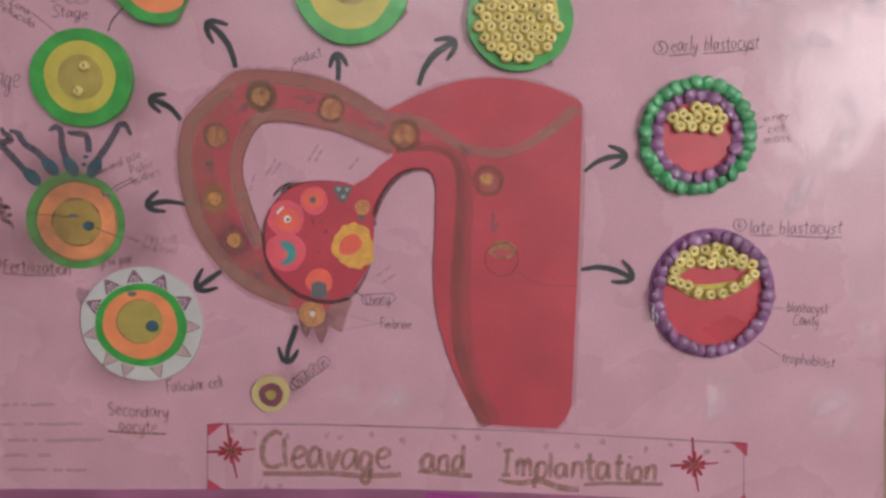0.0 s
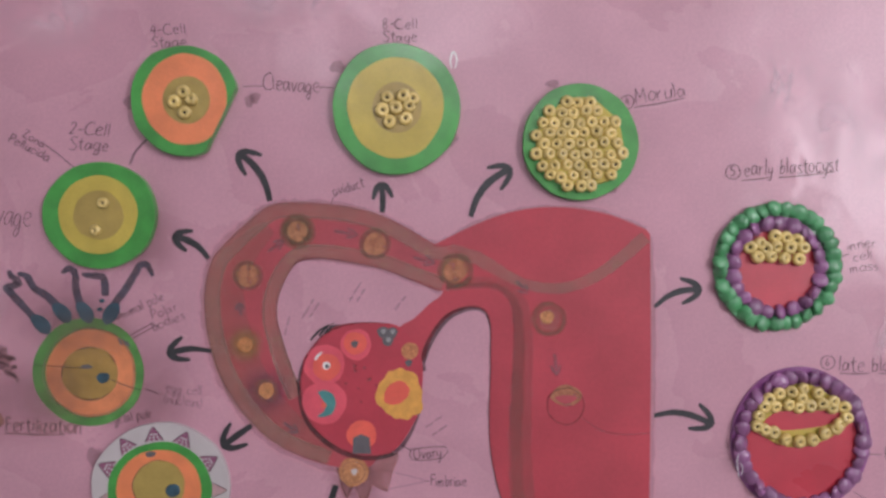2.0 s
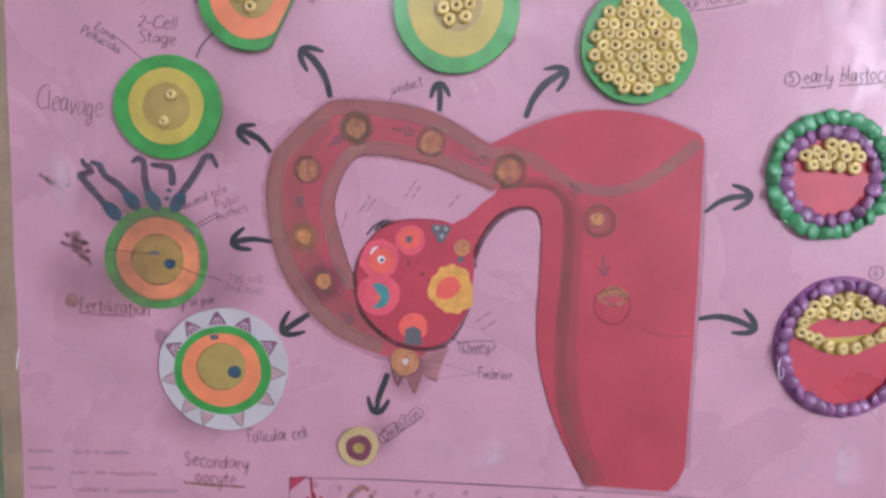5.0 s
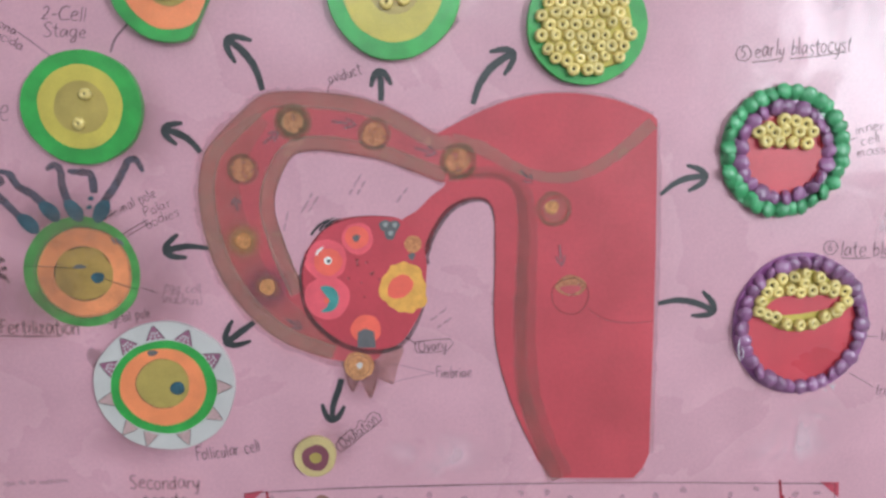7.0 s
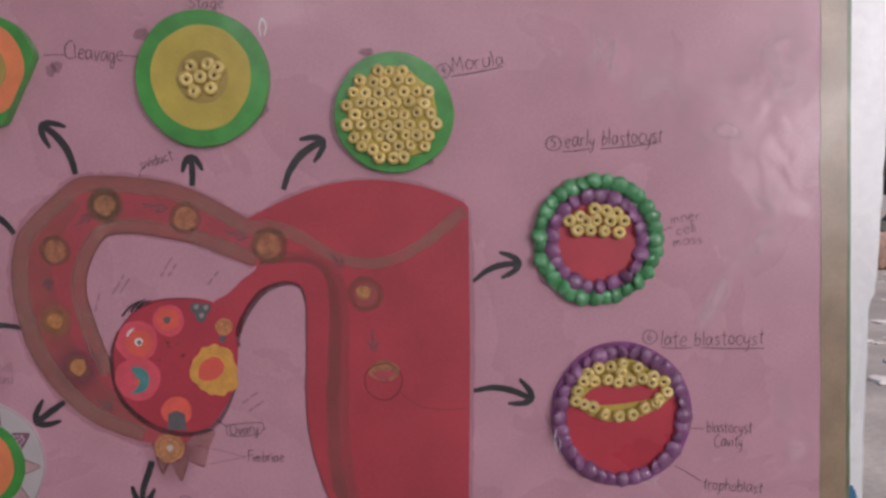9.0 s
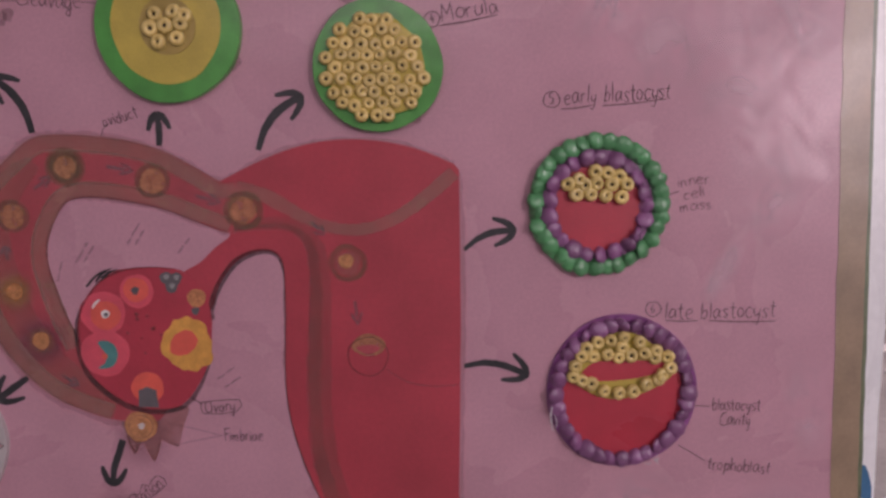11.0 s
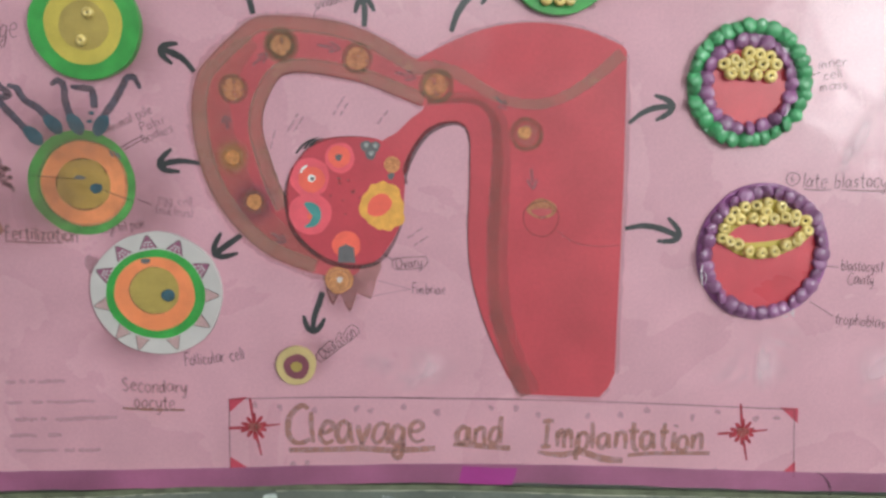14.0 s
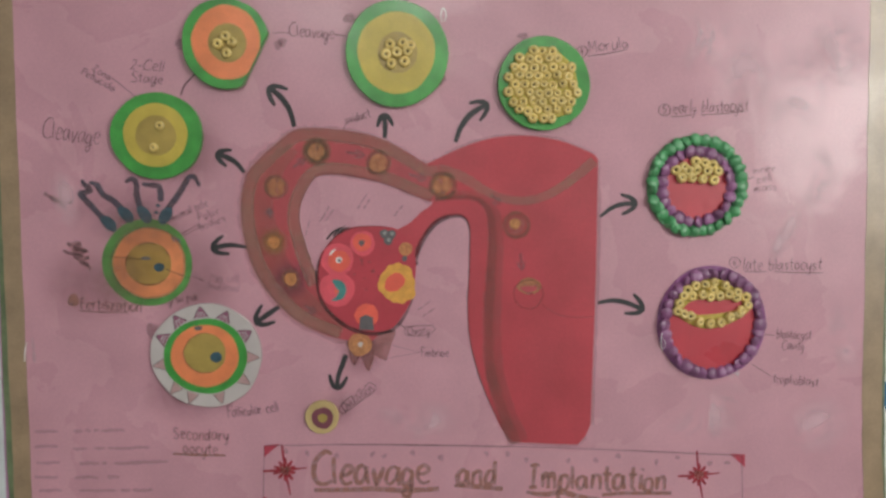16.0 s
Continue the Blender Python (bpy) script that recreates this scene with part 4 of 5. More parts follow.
m = model("green and orange card disc with a cut side and four beads")
m.location = (0.0005, 0, 0.0015)
cut = [p for p in round_outline((-229.1, 179.7), 42.6, 44.3, 0.012, 60, 4)]
def cut_off(outline, a, b):
    """The part of an outline on the near side of the straight cut a to b."""
    a, b = Vector(a), Vector(b)
    d = (b - a).normalized()
    o = Vector((-d.y, d.x))
    return [tuple(Vector(p) - o * max(0.0, (Vector(p) - a).dot(o))) for p in outline]
CUT = ((-213.4, 138.6), (-188.1, 189.5))
CUT = (CUT[1], CUT[0])
part("base", slab(cut_off(cut, *CUT), 0, T + 2, bevel=0.4), GREEN, m)
part("ring", slab(cut_off(round_outline((-228.0, 180.3), 33.8, 36.1, 0.012, 60, 5), *CUT), T + 2, T + 2.5), ORANGE, m)
part("core", slab(round_outline((-226.9, 179.8), 18.7, 18.7, 0.008, 40, 6), T + 2, T + 3), OCHRE, m)
for c in ((-228.5, 186.0), (-235.8, 178.3), (-222.0, 180.0), (-227.7, 169.6)):
    put("bead", BEAD_ME, c, 5.5, T + 4.4, m, rnd)

m = model("large green card disc with yellow circle and eight beads")
m.location = (0.0015, 0, 0.0009)
part("base", slab(round_outline((-61.1, 172.4), 51.3, 53.1, 0.008, 48, 7), 0, T, bevel=0.4), GREEN, m)
part("ring", slab(round_outline((-61.7, 173.0), 38.5, 40.8, 0.012, 48, 8), T, T + 0.5), YELLOW, m)
part("core", slab(round_outline((-60.6, 173.0), 19.8, 20.4, 0.008, 40, 9), T, T + 1.0), OCHRE, m)
for c in ((-68.3, 180.9), (-55.4, 182.2), (-72.3, 170.9), (-61.6, 172.7), (-50.9, 173.9), (-66.7, 161.6), (-53.8, 163.9), (-47.6, 179.5)):
    put("bead", BEAD_ME, c, 5.7, T + 2.2, m, rnd)

m = model("green card disc covered with a mass of yellow ring beads")
m.location = (0.0018, 0, 0.0002)
part("base", slab(round_outline((87.4, 144.5), 47.2, 47.2, 0.008, 44, 10), 0, T, bevel=0.4), GREEN, m)
part("bead_bed", slab(round_outline((86.8, 143.4), 35.0, 36.1, 0.03, 40, 11), T, T + 3.0, bevel=0.8), YELLOW, m)
mc = (85.3, 142.6)
rnd = random.Random(8)
step = 9.8
for j in range(-5, 6):
    for i in range(-5, 6):
        x = (i + 0.5 * (j % 2)) * step + rnd.uniform(-1.3, 1.3)
        y = j * step * 0.866 + rnd.uniform(-1.3, 1.3)
        if x * x + y * y < (36.1) ** 2:
            put("bead", BEAD_ME, (mc[0] + x, mc[1] + y), 5.2 * rnd.uniform(0.9, 1.08), T + 2.6 + rnd.uniform(-0.6, 0.8), m, rnd, 0.3)

m = model("green and orange crayon drawing of a fertilised egg with blue core")
m.location = (-0.0010, 0, -0.0006)
part("base", slab(round_outline((-312.4, -36.3), 44.9, 44.3, 0.008, 48, 12), 0, 0.5), GREEN_CRAYON, m)
part("ring", slab(round_outline((-310.2, -36.9), 36.1, 36.1, 0.01, 48, 13), 0.4, 0.62), ORANGE_CRAYON, m)
part("core", slab(round_outline((-311.3, -37.5), 22.7, 22.2, 0.01, 48, 14), 0.5, 0.74), OCHRE_CRAYON, m)
edge = round_outline((-311.5, -36.6), 36.5, 36.3, 0.012, 40, 13)
part("ring_edge", stroke(edge + edge[:2], (1.4, 2.6, 1.6, 2.8, 1.4), 0.66, rough=0.3), SHADE, m)
part("nucleus", slab(round_outline((-300.8, -41.0), 5.2, 4.4, 0.05, 24, 15), 0.6, 1.4, bevel=0.3), SPERM, m)
part("nucleus", slab(round_outline((-313.9, -31.7), 4.7, 1.9, 0.08, 24, 16), 0.6, 1.1), GREY, m)
arc = round_outline((-311.3, -37.5), 22.2, 21.6, 0.01, 40, 14)
for a, b in ((2, 6), (8, 14), (17, 22), (26, 36)):
    part("pencil_arc", stroke(arc[a:b], (0.5, 1.2, 0.6), 0.8, steps=2, rough=0.3), PENCIL, m)
part("pointer", stroke([(-356.8, -29.3), (-337.4, -31.1), (-316.8, -32.9)], 0.8, 0.82), PENCIL, m)
part("pointer", stroke([(-295.7, -42.1), (-283.5, -47.3), (-270.1, -52.0)], 0.8, 0.82), PENCIL, m)
for a, b in (((-287.6, -9.6), (-284.9, -14.7)), ((-284.2, -9.6), (-281.5, -14.7)), ((-281.0, -11.6), (-278.8, -16.2))):
    part("tick", stroke([a, ((a[0] + b[0]) / 2, (a[1] + b[1]) / 2), b], 1.8, 0.7), GREY, m)
soft_spot("smudge", (-314.5, -3.5), 52, 30, 1.5, VEIL, m)
soft_spot("smudge", (-337.8, -54.8), 34, 46, 1.55, VEIL, m)

m = model("white card disc with green and orange egg ringed by mauve triangles")
sc = (-255.6, -132.2)
gc = (-256.2, -132.8)
part("base", slab(round_outline(sc, 56.0, 53.6, 0.01, 52, 17), 0, 4.5, bevel=0.3), CARD, m)
part("ring", slab(round_outline(gc, 42.0, 39.1, 0.008, 48, 18), 4.5, 5.0), GREEN, m)
part("ring", slab(round_outline((-256.8, -132.2), 34.4, 32.1, 0.008, 48, 19), 4.5, 5.4), ORANGE, m)
part("core", slab(round_outline((-256.7, -129.3), 21.0, 20.4, 0.012, 48, 20), 4.5, 5.8), OCHRE, m)
part("nucleus", slab(round_outline((-245.4, -133.5), 5.8, 5.5, 0.02, 24, 21), 5.0, 7.2, bevel=0.8), SPERM, m)
part("nucleus", slab(round_outline((-262.9, -103.5), 4.1, 2.3, 0.05, 20, 22), 5.0, 5.8), GREY, m)
arc = round_outline((-256.7, -129.3), 21.0, 20.4, 0.012, 48, 20)
part("pencil_arc", stroke(arc[10:40], (0.4, 0.8, 0.4), 5.82, steps=1), PENCIL, m)
for i, ang in enumerate((92, 62, 27, -5, -38, -76, -112, -135, -172, 152, 122)):
    a = radians(ang + 3)
    e, o = Vector((math.cos(a), math.sin(a) * 0.95)), Vector((-math.sin(a), math.cos(a)))
    ctr = Vector(gc)
    w = 7.5 if i < 3 or i > 8 else 6.0
    tri = [ctr + e * 42.0 + o * w, ctr + e * 42.0 - o * w, ctr + e * 49.0 - o * w * 0.5, ctr + e * 54.2, ctr + e * 49.0 + o * w * 0.5]
    t = part("follicle_cell", slab(tri, 4.5, 4.75), MAUVE if i < 3 or i > 8 else PALE_MAUVE, m)
    part("outline", stroke([tri[0], tri[4], tri[3], tri[2], tri[1]], 0.7, 4.75, steps=3), PENCIL, t)
    if i < 3 or i > 8:
        for k in range(9):
            q = ctr + e * (42.5 + 2.6 * (k // 3)) + o * (k % 3 - 1) * (w * (0.55 - 0.14 * (k // 3)))
            part("dot", slab(round_outline(q, 0.9, None, 0.05, 8, k), 4.7, 4.95), CARD, t)

m = model("small yellow card disc with a purple ring")
part("base", slab(round_outline((-139.0, -198.4), 17.5, 17.5, 0.01, 32, 23), 0, 4, bevel=0.4), PALE_YELLOW, m)
part("ring", slab(round_outline((-138.4, -199.0), 11.4, 11.1, 0.03, 28, 24), 4, 4.4), material("plum_paint", (0.2, 0.05, 0.08), 0.6, 0.08, 60, coat=0.4), m)
part("core", slab(round_outline((-138.4, -199.0), 5.0, 4.7, 0.03, 20, 25), 4, 4.8), OCHRE, m)


def ball_ring(c, radius, n, r, meshes, h, parent, seed, squash=1.0):
    rnd = random.Random(seed)
    for i in range(n):
        a = 2 * math.pi * (i + rnd.uniform(-0.12, 0.12)) / n
        k = radius * (1 + rnd.uniform(-0.012, 0.012))
        put("clay_ball", meshes[rnd.randrange(4)], (c[0] + k * math.cos(a), c[1] + k * math.sin(a) * squash), r * rnd.uniform(0.9, 1.12), h + rnd.uniform(-0.4, 0.4), parent, rnd, 0.6)


m = model("early blastocyst of green and purple clay balls round red card")
bc = (249.5, 41.4)
part("base", slab(round_outline((251.0, 41.4), 52.6, 52.2, 0.008, 48, 26), 0, 3.0), GREEN_CLAY, m)
part("inner_base", slab(round_outline((250.6, 40.6), 42.0, 41.6, 0.008, 48, 27), 3.0, 3.4), PURPLE_CLAY, m)
part("cavity", slab(round_outline((250.4, 39.1), 32.6, 32.6, 0.01, 48, 28), 3.0, 3.8), CAVITY, m)
ball_ring((251.0, 41.4), 47.4, 31, 6.9, GREEN_ME, 4.4, m, 41)
ball_ring((250.1, 40.2), 36.7, 21, 6.6, PURPLE_ME, 5, m, 42)
rnd = random.Random(12)
for c in ((227.5, 57.6), (235.7, 60.5), (248.0, 66.4), (257.0, 65.2), (266.0, 62.9), (233.6, 49.5), (244.3, 49.5), (255.6, 48.4), (267.6, 47.2), (248.8, 57.7), (260.2, 56.5), (271.5, 56.5), (240.6, 56.5)):
    put("bead", BEAD_ME, c, 5.7, 6, m, rnd, 0.3)

m = model("late blastocyst of purple clay balls with an eye of yellow beads")
lc = (269.6, -103.3)
part("base", slab(round_outline((271.2, -103.2), 58.6, 60.6, 0.006, 60, 29), 0, 2.6, bevel=0.8), PURPLE_FILM, m, "purple glossy film rim")
part("cavity", slab(round_outline((271.2, -106.6), 46.6, 47.8, 0.008, 48, 30), 1.5, 3.2), CAVITY, m)
ball_ring((271.0, -103.3), 50.8, 32, 6.7, PURPLE_ME, 4.6, m, 43, 1.045)
eye = curve_through([(229.1, -89.3), (240.7, -71.4), (257.3, -58.4), (275.4, -56.1), (292.6, -64.6), (311.4, -83.9), (302.1, -97.1), (276.8, -107.7), (252.5, -106.3)], 4)
part("bead_bed", slab(eye, 2.6, 4.4, bevel=0.6), YELLOW, m)
part("eye_slit", slab(curve_through([(238.2, -90.0), (248.8, -79.3), (271.1, -77.6), (305.2, -80.8), (294.5, -89.2), (271.6, -93.2), (251.0, -93.7)], 4), 3.4, 4.8), CAVITY, m)
for c in ((232.2, -89.4), (233.8, -81.1), (238.4, -73.4), (242.5, -67.5), (250.8, -62.8), (261.0, -61.6), (270.5, -59.3), (282.7, -63.0), (295.6, -70.2), (304.8, -75.0), (306.9, -84.0), (300.4, -89.4), (298.1, -92.9), (288.5, -96.5), (278.4, -101.8), (267.5, -102.9), (256.0, -101.0), (246.2, -94.9), (238.9, -92.5), (247.4, -73.5), (258.2, -72.3), (266.7, -74.8), (276.4, -73.6), (286.6, -71.9), (269.5, -67.0), (294.6, -75.6)):
    put("bead", BEAD_ME, c, 5.4, 6.5, m, rnd, 0.35)

# whitish strokes painted for glints where the clear film is creased
GLINT = see_through("painted_film_glint", (0.9, 0.82, 0.88), 0.7, 300, rough=0.2)
for pts, w in ((((216.0, -112), (215.0, -120), (216.5, -131)), 1.6), (((217.5, -118), (219.5, -124), (218.0, -130)), 1.0), (((294, -154.5), (297.0, -157.0), (299.5, -154.0)), 1.3), (((297.5, -152.0), (297.0, -156.5), (298.5, -160.0)), 1.0), (((288, -158.5), (291, -159.5), (293.5, -158.0)), 0.8)):
    part("film_crease", stroke(pts, (w * 0.5, w, w * 0.4), 8.9, rough=0.4, seed=int(pts[0][0])), GLINT, m, "glint painted on a crease of clear film")

# ---- painted sperm cells ----
for pts, head, turn in ((((-356.0, 7.4), (-365.7, 18.8), (-373.7, 27.9), (-377.4, 33.0), (-367.8, 36.4), (-374.3, 43.2), (-375.2, 47.1)), (-350.6, 2.9), -0.8),
                        (((-336.7, 16.5), (-345.9, 26.2), (-355.2, 31.9), (-361.0, 41.5), (-368.7, 44.3)), (-333.5, 12.0), -0.85),
                        (((-318.3, 16.5), (-321.8, 29.0), (-322.5, 43.2), (-326.8, 47.8), (-333.1, 44.3)), (-315.1, 12.0), -1.0),
                        (((-298.4, 25.1), (-298.7, 33.6), (-300.2, 40.4), (-307.5, 41.5), (-317.0, 42.7)), None, 0),
                        (((-292.4, 17.6), (-283.1, 29.0), (-275.5, 40.4), (-270.3, 49.0), (-264.1, 49.5), (-259.8, 40.5)), (-294.3, 10.8), 1.0)):
    s = thing("sperm_cell", "dark slate-blue painted sperm cell with a curled tail", "sperm drawing", "sperm cells over the egg")
    part("tail", stroke(pts, (5.6, 6.4, 5.6, 5.8, 2.6), 0.3, thick=0.2, rough=0.15, seed=int(pts[0][0])), TAIL, s)
    if head:
        part("head", slab(round_outline(head, 9.8, 5.9, 0.03, 24, 3, turn), 0.2, 0.9, bevel=0.2), SPERM, s, "blue oval head")
    else:
        for k in ((-301.3, 21.1), (-303.2, 14.2)):
            part("head", slab(round_outline(k, 2.2, 1.8, 0.1, 12, 3), 0.2, 0.8), SPERM, s)

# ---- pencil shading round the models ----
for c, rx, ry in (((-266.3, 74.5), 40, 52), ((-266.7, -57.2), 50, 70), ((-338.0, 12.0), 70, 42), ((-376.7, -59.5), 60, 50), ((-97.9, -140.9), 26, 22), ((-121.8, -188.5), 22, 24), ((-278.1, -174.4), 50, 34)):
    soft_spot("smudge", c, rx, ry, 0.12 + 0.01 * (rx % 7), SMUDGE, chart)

FRINGE_BROWN = see_through("rubbed_brown_scribble", (0.3, 0.13, 0.12), 0.36, 90)
for pts, w in ((((-391.0, -19.9), (-380.8, -16.5), (-385.6, -25.6), (-375.5, -24.5), (-382.5, -32.5), (-371.3, -31.4)), 4.5), (((-378.1, -34.8), (-372.7, -39.4), (-370.6, -44.0)), 3.0), (((-410.1, 31.3), (-402.5, 27.9), (-395.0, 22.2)), 3.0)):
    part("scribble", stroke(pts, (w, w * 1.4, w, w * 0.8), 0.28, rough=0.3, seed=int(w * 9)), FRINGE_BROWN, chart)

# ---- writing on the chart ----
def underline(a, b, w=0.8, mat=PENCIL, sag=0.6):
    part("underline", stroke([a, (a[0] * 0.5 + b[0] * 0.5, (a[1] + b[1]) / 2 - sag), b], (w, w * 1.3, w * 0.8), 0.35, seed=int(abs(a[0]))), mat, chart)


def pointer(*pts, w=0.7, mat=PENCIL):
    part("pointer_line", stroke(pts if len(pts) > 2 else (pts[0], ((pts[0][0] + pts[1][0]) / 2, (pts[0][1] + pts[1][1]) / 2 + 0.4), pts[1]), w, 0.35), mat, chart)


lettering("letter", "Cleavage", (-384.7, 92.6), 19, chart, turn=-0.12, length=57, slant=0.1, split=True)
lettering("letter", "2-Cell\nStage", (-308.7, 153.5), 10, chart, turn=-0.06, length=33, slant=0.15, split=True)
lettering("letter", "Zona\nPellucida", (-354.1, 149.0), 7, chart, turn=-0.5, length=36, split=True)
pointer((-343.1, 147.9), (-320.5, 129.2))
pointer((-276.0, 131.7), (-271.3, 141.8), (-261.0, 152.5), w=1.6)
lettering("letter", "4-Cell\nStage", (-243.1, 234.2), 8.5, chart, turn=0.02, length=29, split=True)
lettering("letter", "8-Cell\nStage", (-56.2, 237.2), 8.5, chart, turn=0.0, length=29, split=True)
lettering("letter", "Cleavage", (-144.9, 194.2), 12.5, chart, turn=-0.06, length=46, split=True)
pointer((-183.7, 193.2), (-167.4, 193.4))
pointer((-122.4, 192.2), (-110.6, 191.2))
lettering("letter", "4", (129.1, 177.9), 7, chart, split=True)
ringpts = round_outline((129.1, 177.9), 5.5, None, 0.03, 22, 2)
part("ring_mark", stroke(ringpts + ringpts[:2], 0.8, 0.35, steps=2), PENCIL, chart)
lettering("letter", "Morula", (156.5, 184.4), 12, chart, turn=0.14, length=43, split=True)
underline((135.0, 173.4), (176.5, 180.6))
lettering("letter", "5", (216.2, 119.5), 8, chart, split=True)
ringpts = round_outline((216.2, 119.5), 6.0, None, 0.03, 22, 3)
part("ring_mark", stroke(ringpts + ringpts[:2], 0.8, 0.35, steps=2), PENCIL, chart)
lettering("letter", "early blastocyst", (264.9, 122.6), 12.5, chart, turn=0.04, length=79, slant=0.1, split=True)
underline((223.5, 112.6), (247.3, 115.1))
underline((254.4, 114.5), (301.0, 118.9))
lettering("letter", "6", (294.9, -39.3), 7, chart, split=True)
ringpts = round_outline((294.9, -39.3), 5.8, None, 0.03, 22, 4)
part("ring_mark", stroke(ringpts + ringpts[:2], 0.8, 0.35, steps=2), PENCIL, chart)
lettering("letter", "late blastocyst", (346.5, -42), 12.5, chart, turn=0.0, length=86, slant=0.08, split=True)
underline((305.0, -48.3), (329.4, -49.0))
underline((338.0, -49.1), (390.3, -50.5))
lettering("letter", "inner\ncell\nmass", (324.4, 48.7), 8, chart, DULL_PENCIL, turn=0.12, length=25, split=True)
pointer((305.6, 48.0), (312.8, 50.4))
lettering("letter", "blastocyst\nCavity", (361.6, -123.0), 10, chart, turn=-0.04, length=38, split=True)
pointer((326.1, -116.8), (340.3, -117.5))
lettering("letter", "trophoblast", (365.6, -167.0), 10, chart, turn=-0.1, length=51, split=True)
pointer((316.7, -148.4), (338.1, -161.5))
lettering("letter", "oviduct", (-99.9, 110.9), 9, chart, turn=0.28, length=26, split=True)
pointer((-114.3, 96.6), (-112.5, 102.3), (-108.5, 106.8))
lettering("letter", "Ovary", (-38.5, -109.3), 9, chart, turn=0.06, length=23, split=True)
part("box_line", stroke([(-52.0, -105.1), (-51.5, -114.0), (-26.2, -113.0), (-23.8, -103.5), (-52.0, -105.1)], 0.7, 0.35, steps=2), PENCIL, chart)
pointer((-62.6, -99.6), (-52.0, -106.8), w=0.9)
lettering("letter", "Fimbriae", (-21.5, -132.7), 9, chart, length=30, split=True)
pointer((-79.1, -120.9), (-38.0, -132.0), mat=FAINT)
pointer((-74.5, -138.8), (-38.0, -132.0), mat=FAINT)
lettering("letter", "Ovulation", (-102.9, -179.7), 9.5, chart, turn=0.62, length=38, split=True)
part("box_line", stroke([(-121.8, -189.7), (-117.8, -196.3), (-100, -183.4), (-82.9, -170.4), (-88.7, -163.1), (-94, -166.5), (-97, -171.8), (-101.5, -169.8), (-105.0, -178.2), (-110.5, -178.0), (-121.8, -189.7)], 0.8, 0.35, steps=2), PENCIL, chart)
lettering("letter", "Follicular cell", (-210.5, -191.0), 11, chart, turn=0.1, length=53, split=True)
pointer((-231.5, -175.0), (-232.4, -188.1), mat=FAINT)
lettering("letter", "Secondary\noocyte", (-264.4, -223.5), 12.5, chart, INK, turn=-0.06, length=57, pen=1.9, split=True)
underline((-293.5, -235.6), (-239.2, -238.3), 2.0, TITLE)
lettering("letter", "Fertilization", (-351.1, -80.5), 12, chart, INK, turn=-0.06, length=61, pen=1.9, split=True)
underline((-382.1, -85.5), (-333.8, -87.6), 1.4, INK)
part("blot", slab(round_outline((-388.5, -75.0), 5.5, 6.5, 0.06, 20, 3), 0, 0.25), TITLE, chart)
lettering("letter", "vegetal pole", (-282.4, -74.6), 8, chart, DULL_PENCIL, turn=0.14, length=38, split=True)
lettering("letter", "Animal pole", (-270.5, 15.9), 8, chart, DULL_PENCIL, turn=0.42, length=41, split=True)
pointer((-292.8, 3.9), (-285.9, 8.5))
lettering("letter", "Polar\nbodies", (-249.8, 7.9), 7.5, chart, DULL_PENCIL, turn=0.35, length=28, split=True)
pointer((-280.7, -8.7), (-259.6, 2.7))
pointer((-276.8, -9.9), (-256.8, 0.4))
pointer((-268.2, -51.4), (-257.0, -56.1))
lettering("letter", "egg cell\n(nucleus)", (-237.1, -57.4), 8, chart, FAINT, turn=-0.12, length=32, split=True)
for c, ln, tn, sd in (((-381.0, -22.2), 26, -0.4, 1), ((-382.4, -29.0), 30, -0.3, 2), ((-378.2, -36.5), 20, -0.6, 3), ((-405.8, 27.9), 18, -0.7, 4), ((-390.5, 23.4), 14, 0.2, 5)):
    bars("writing_bar", c, ln, 6, chart, DULL_PENCIL, 2, tn, sd)
for c, ln, tn, sd in (((-134.1, 12.9), 20, 1.0, 6), ((-128.9, 11.8), 16, 1.0, 7), ((-95.4, 26.2), 20, 1.0, 8), ((-90.9, 23.3), 14, 1.0, 9), ((-58.5, 16.4), 16, 0.9, 10), ((-151.5, -0.9), 18, 1.3, 11), ((-32.0, -82.1), 18, 0.6, 12), ((-27.3, -89.3), 16, 0.6, 13)):
    bars("writing_bar", c, ln, 3.2, chart, FAINT, 2, tn, sd)
for i in range(5):
    a, b = (((-418.9, -210.3), (-366.1, -210.0)), ((-419.5, -225.7), (-354.1, -228.6)), ((-418.4, -243.0), (-342.0, -244.4)), ((-420.7, -258.5), (-369.4, -259.4)), ((-417.3, -272.3), (-351.0, -273.6)))[i]
    bars("writing_bar", a, 26, 6.0, chart, WORN, 1, 0, i + 20)
    bars("writing_bar", b, (54, 80, 92, 48, 78)[i], 6.0, chart, WORN, 4, 0, i + 30)

# ---- title banner ----
BT = ((-199.6, -228.9), (-98.3, -229.1), (65.7, -234.2), (167.3, -239.3), (308.8, -247.9))
BB = ((-202.0, -293.6), (312.0, -313.7))
part("banner_line", stroke(BT, (0.7, 1.2, 0.8, 1.0), 0.35), CHARCOAL, chart)
part("banner_line", stroke([BT[0], ((BT[0][0] + BB[0][0]) / 2, (BT[0][1] + BB[0][1]) / 2), BB[0]], 0.7, 0.35), CHARCOAL, chart)
part("banner_line", stroke([BT[-1], ((BT[-1][0] + BB[1][0]) / 2, (BT[-1][1] + BB[1][1]) / 2), BB[1]], 0.7, 0.35), CHARCOAL, chart)
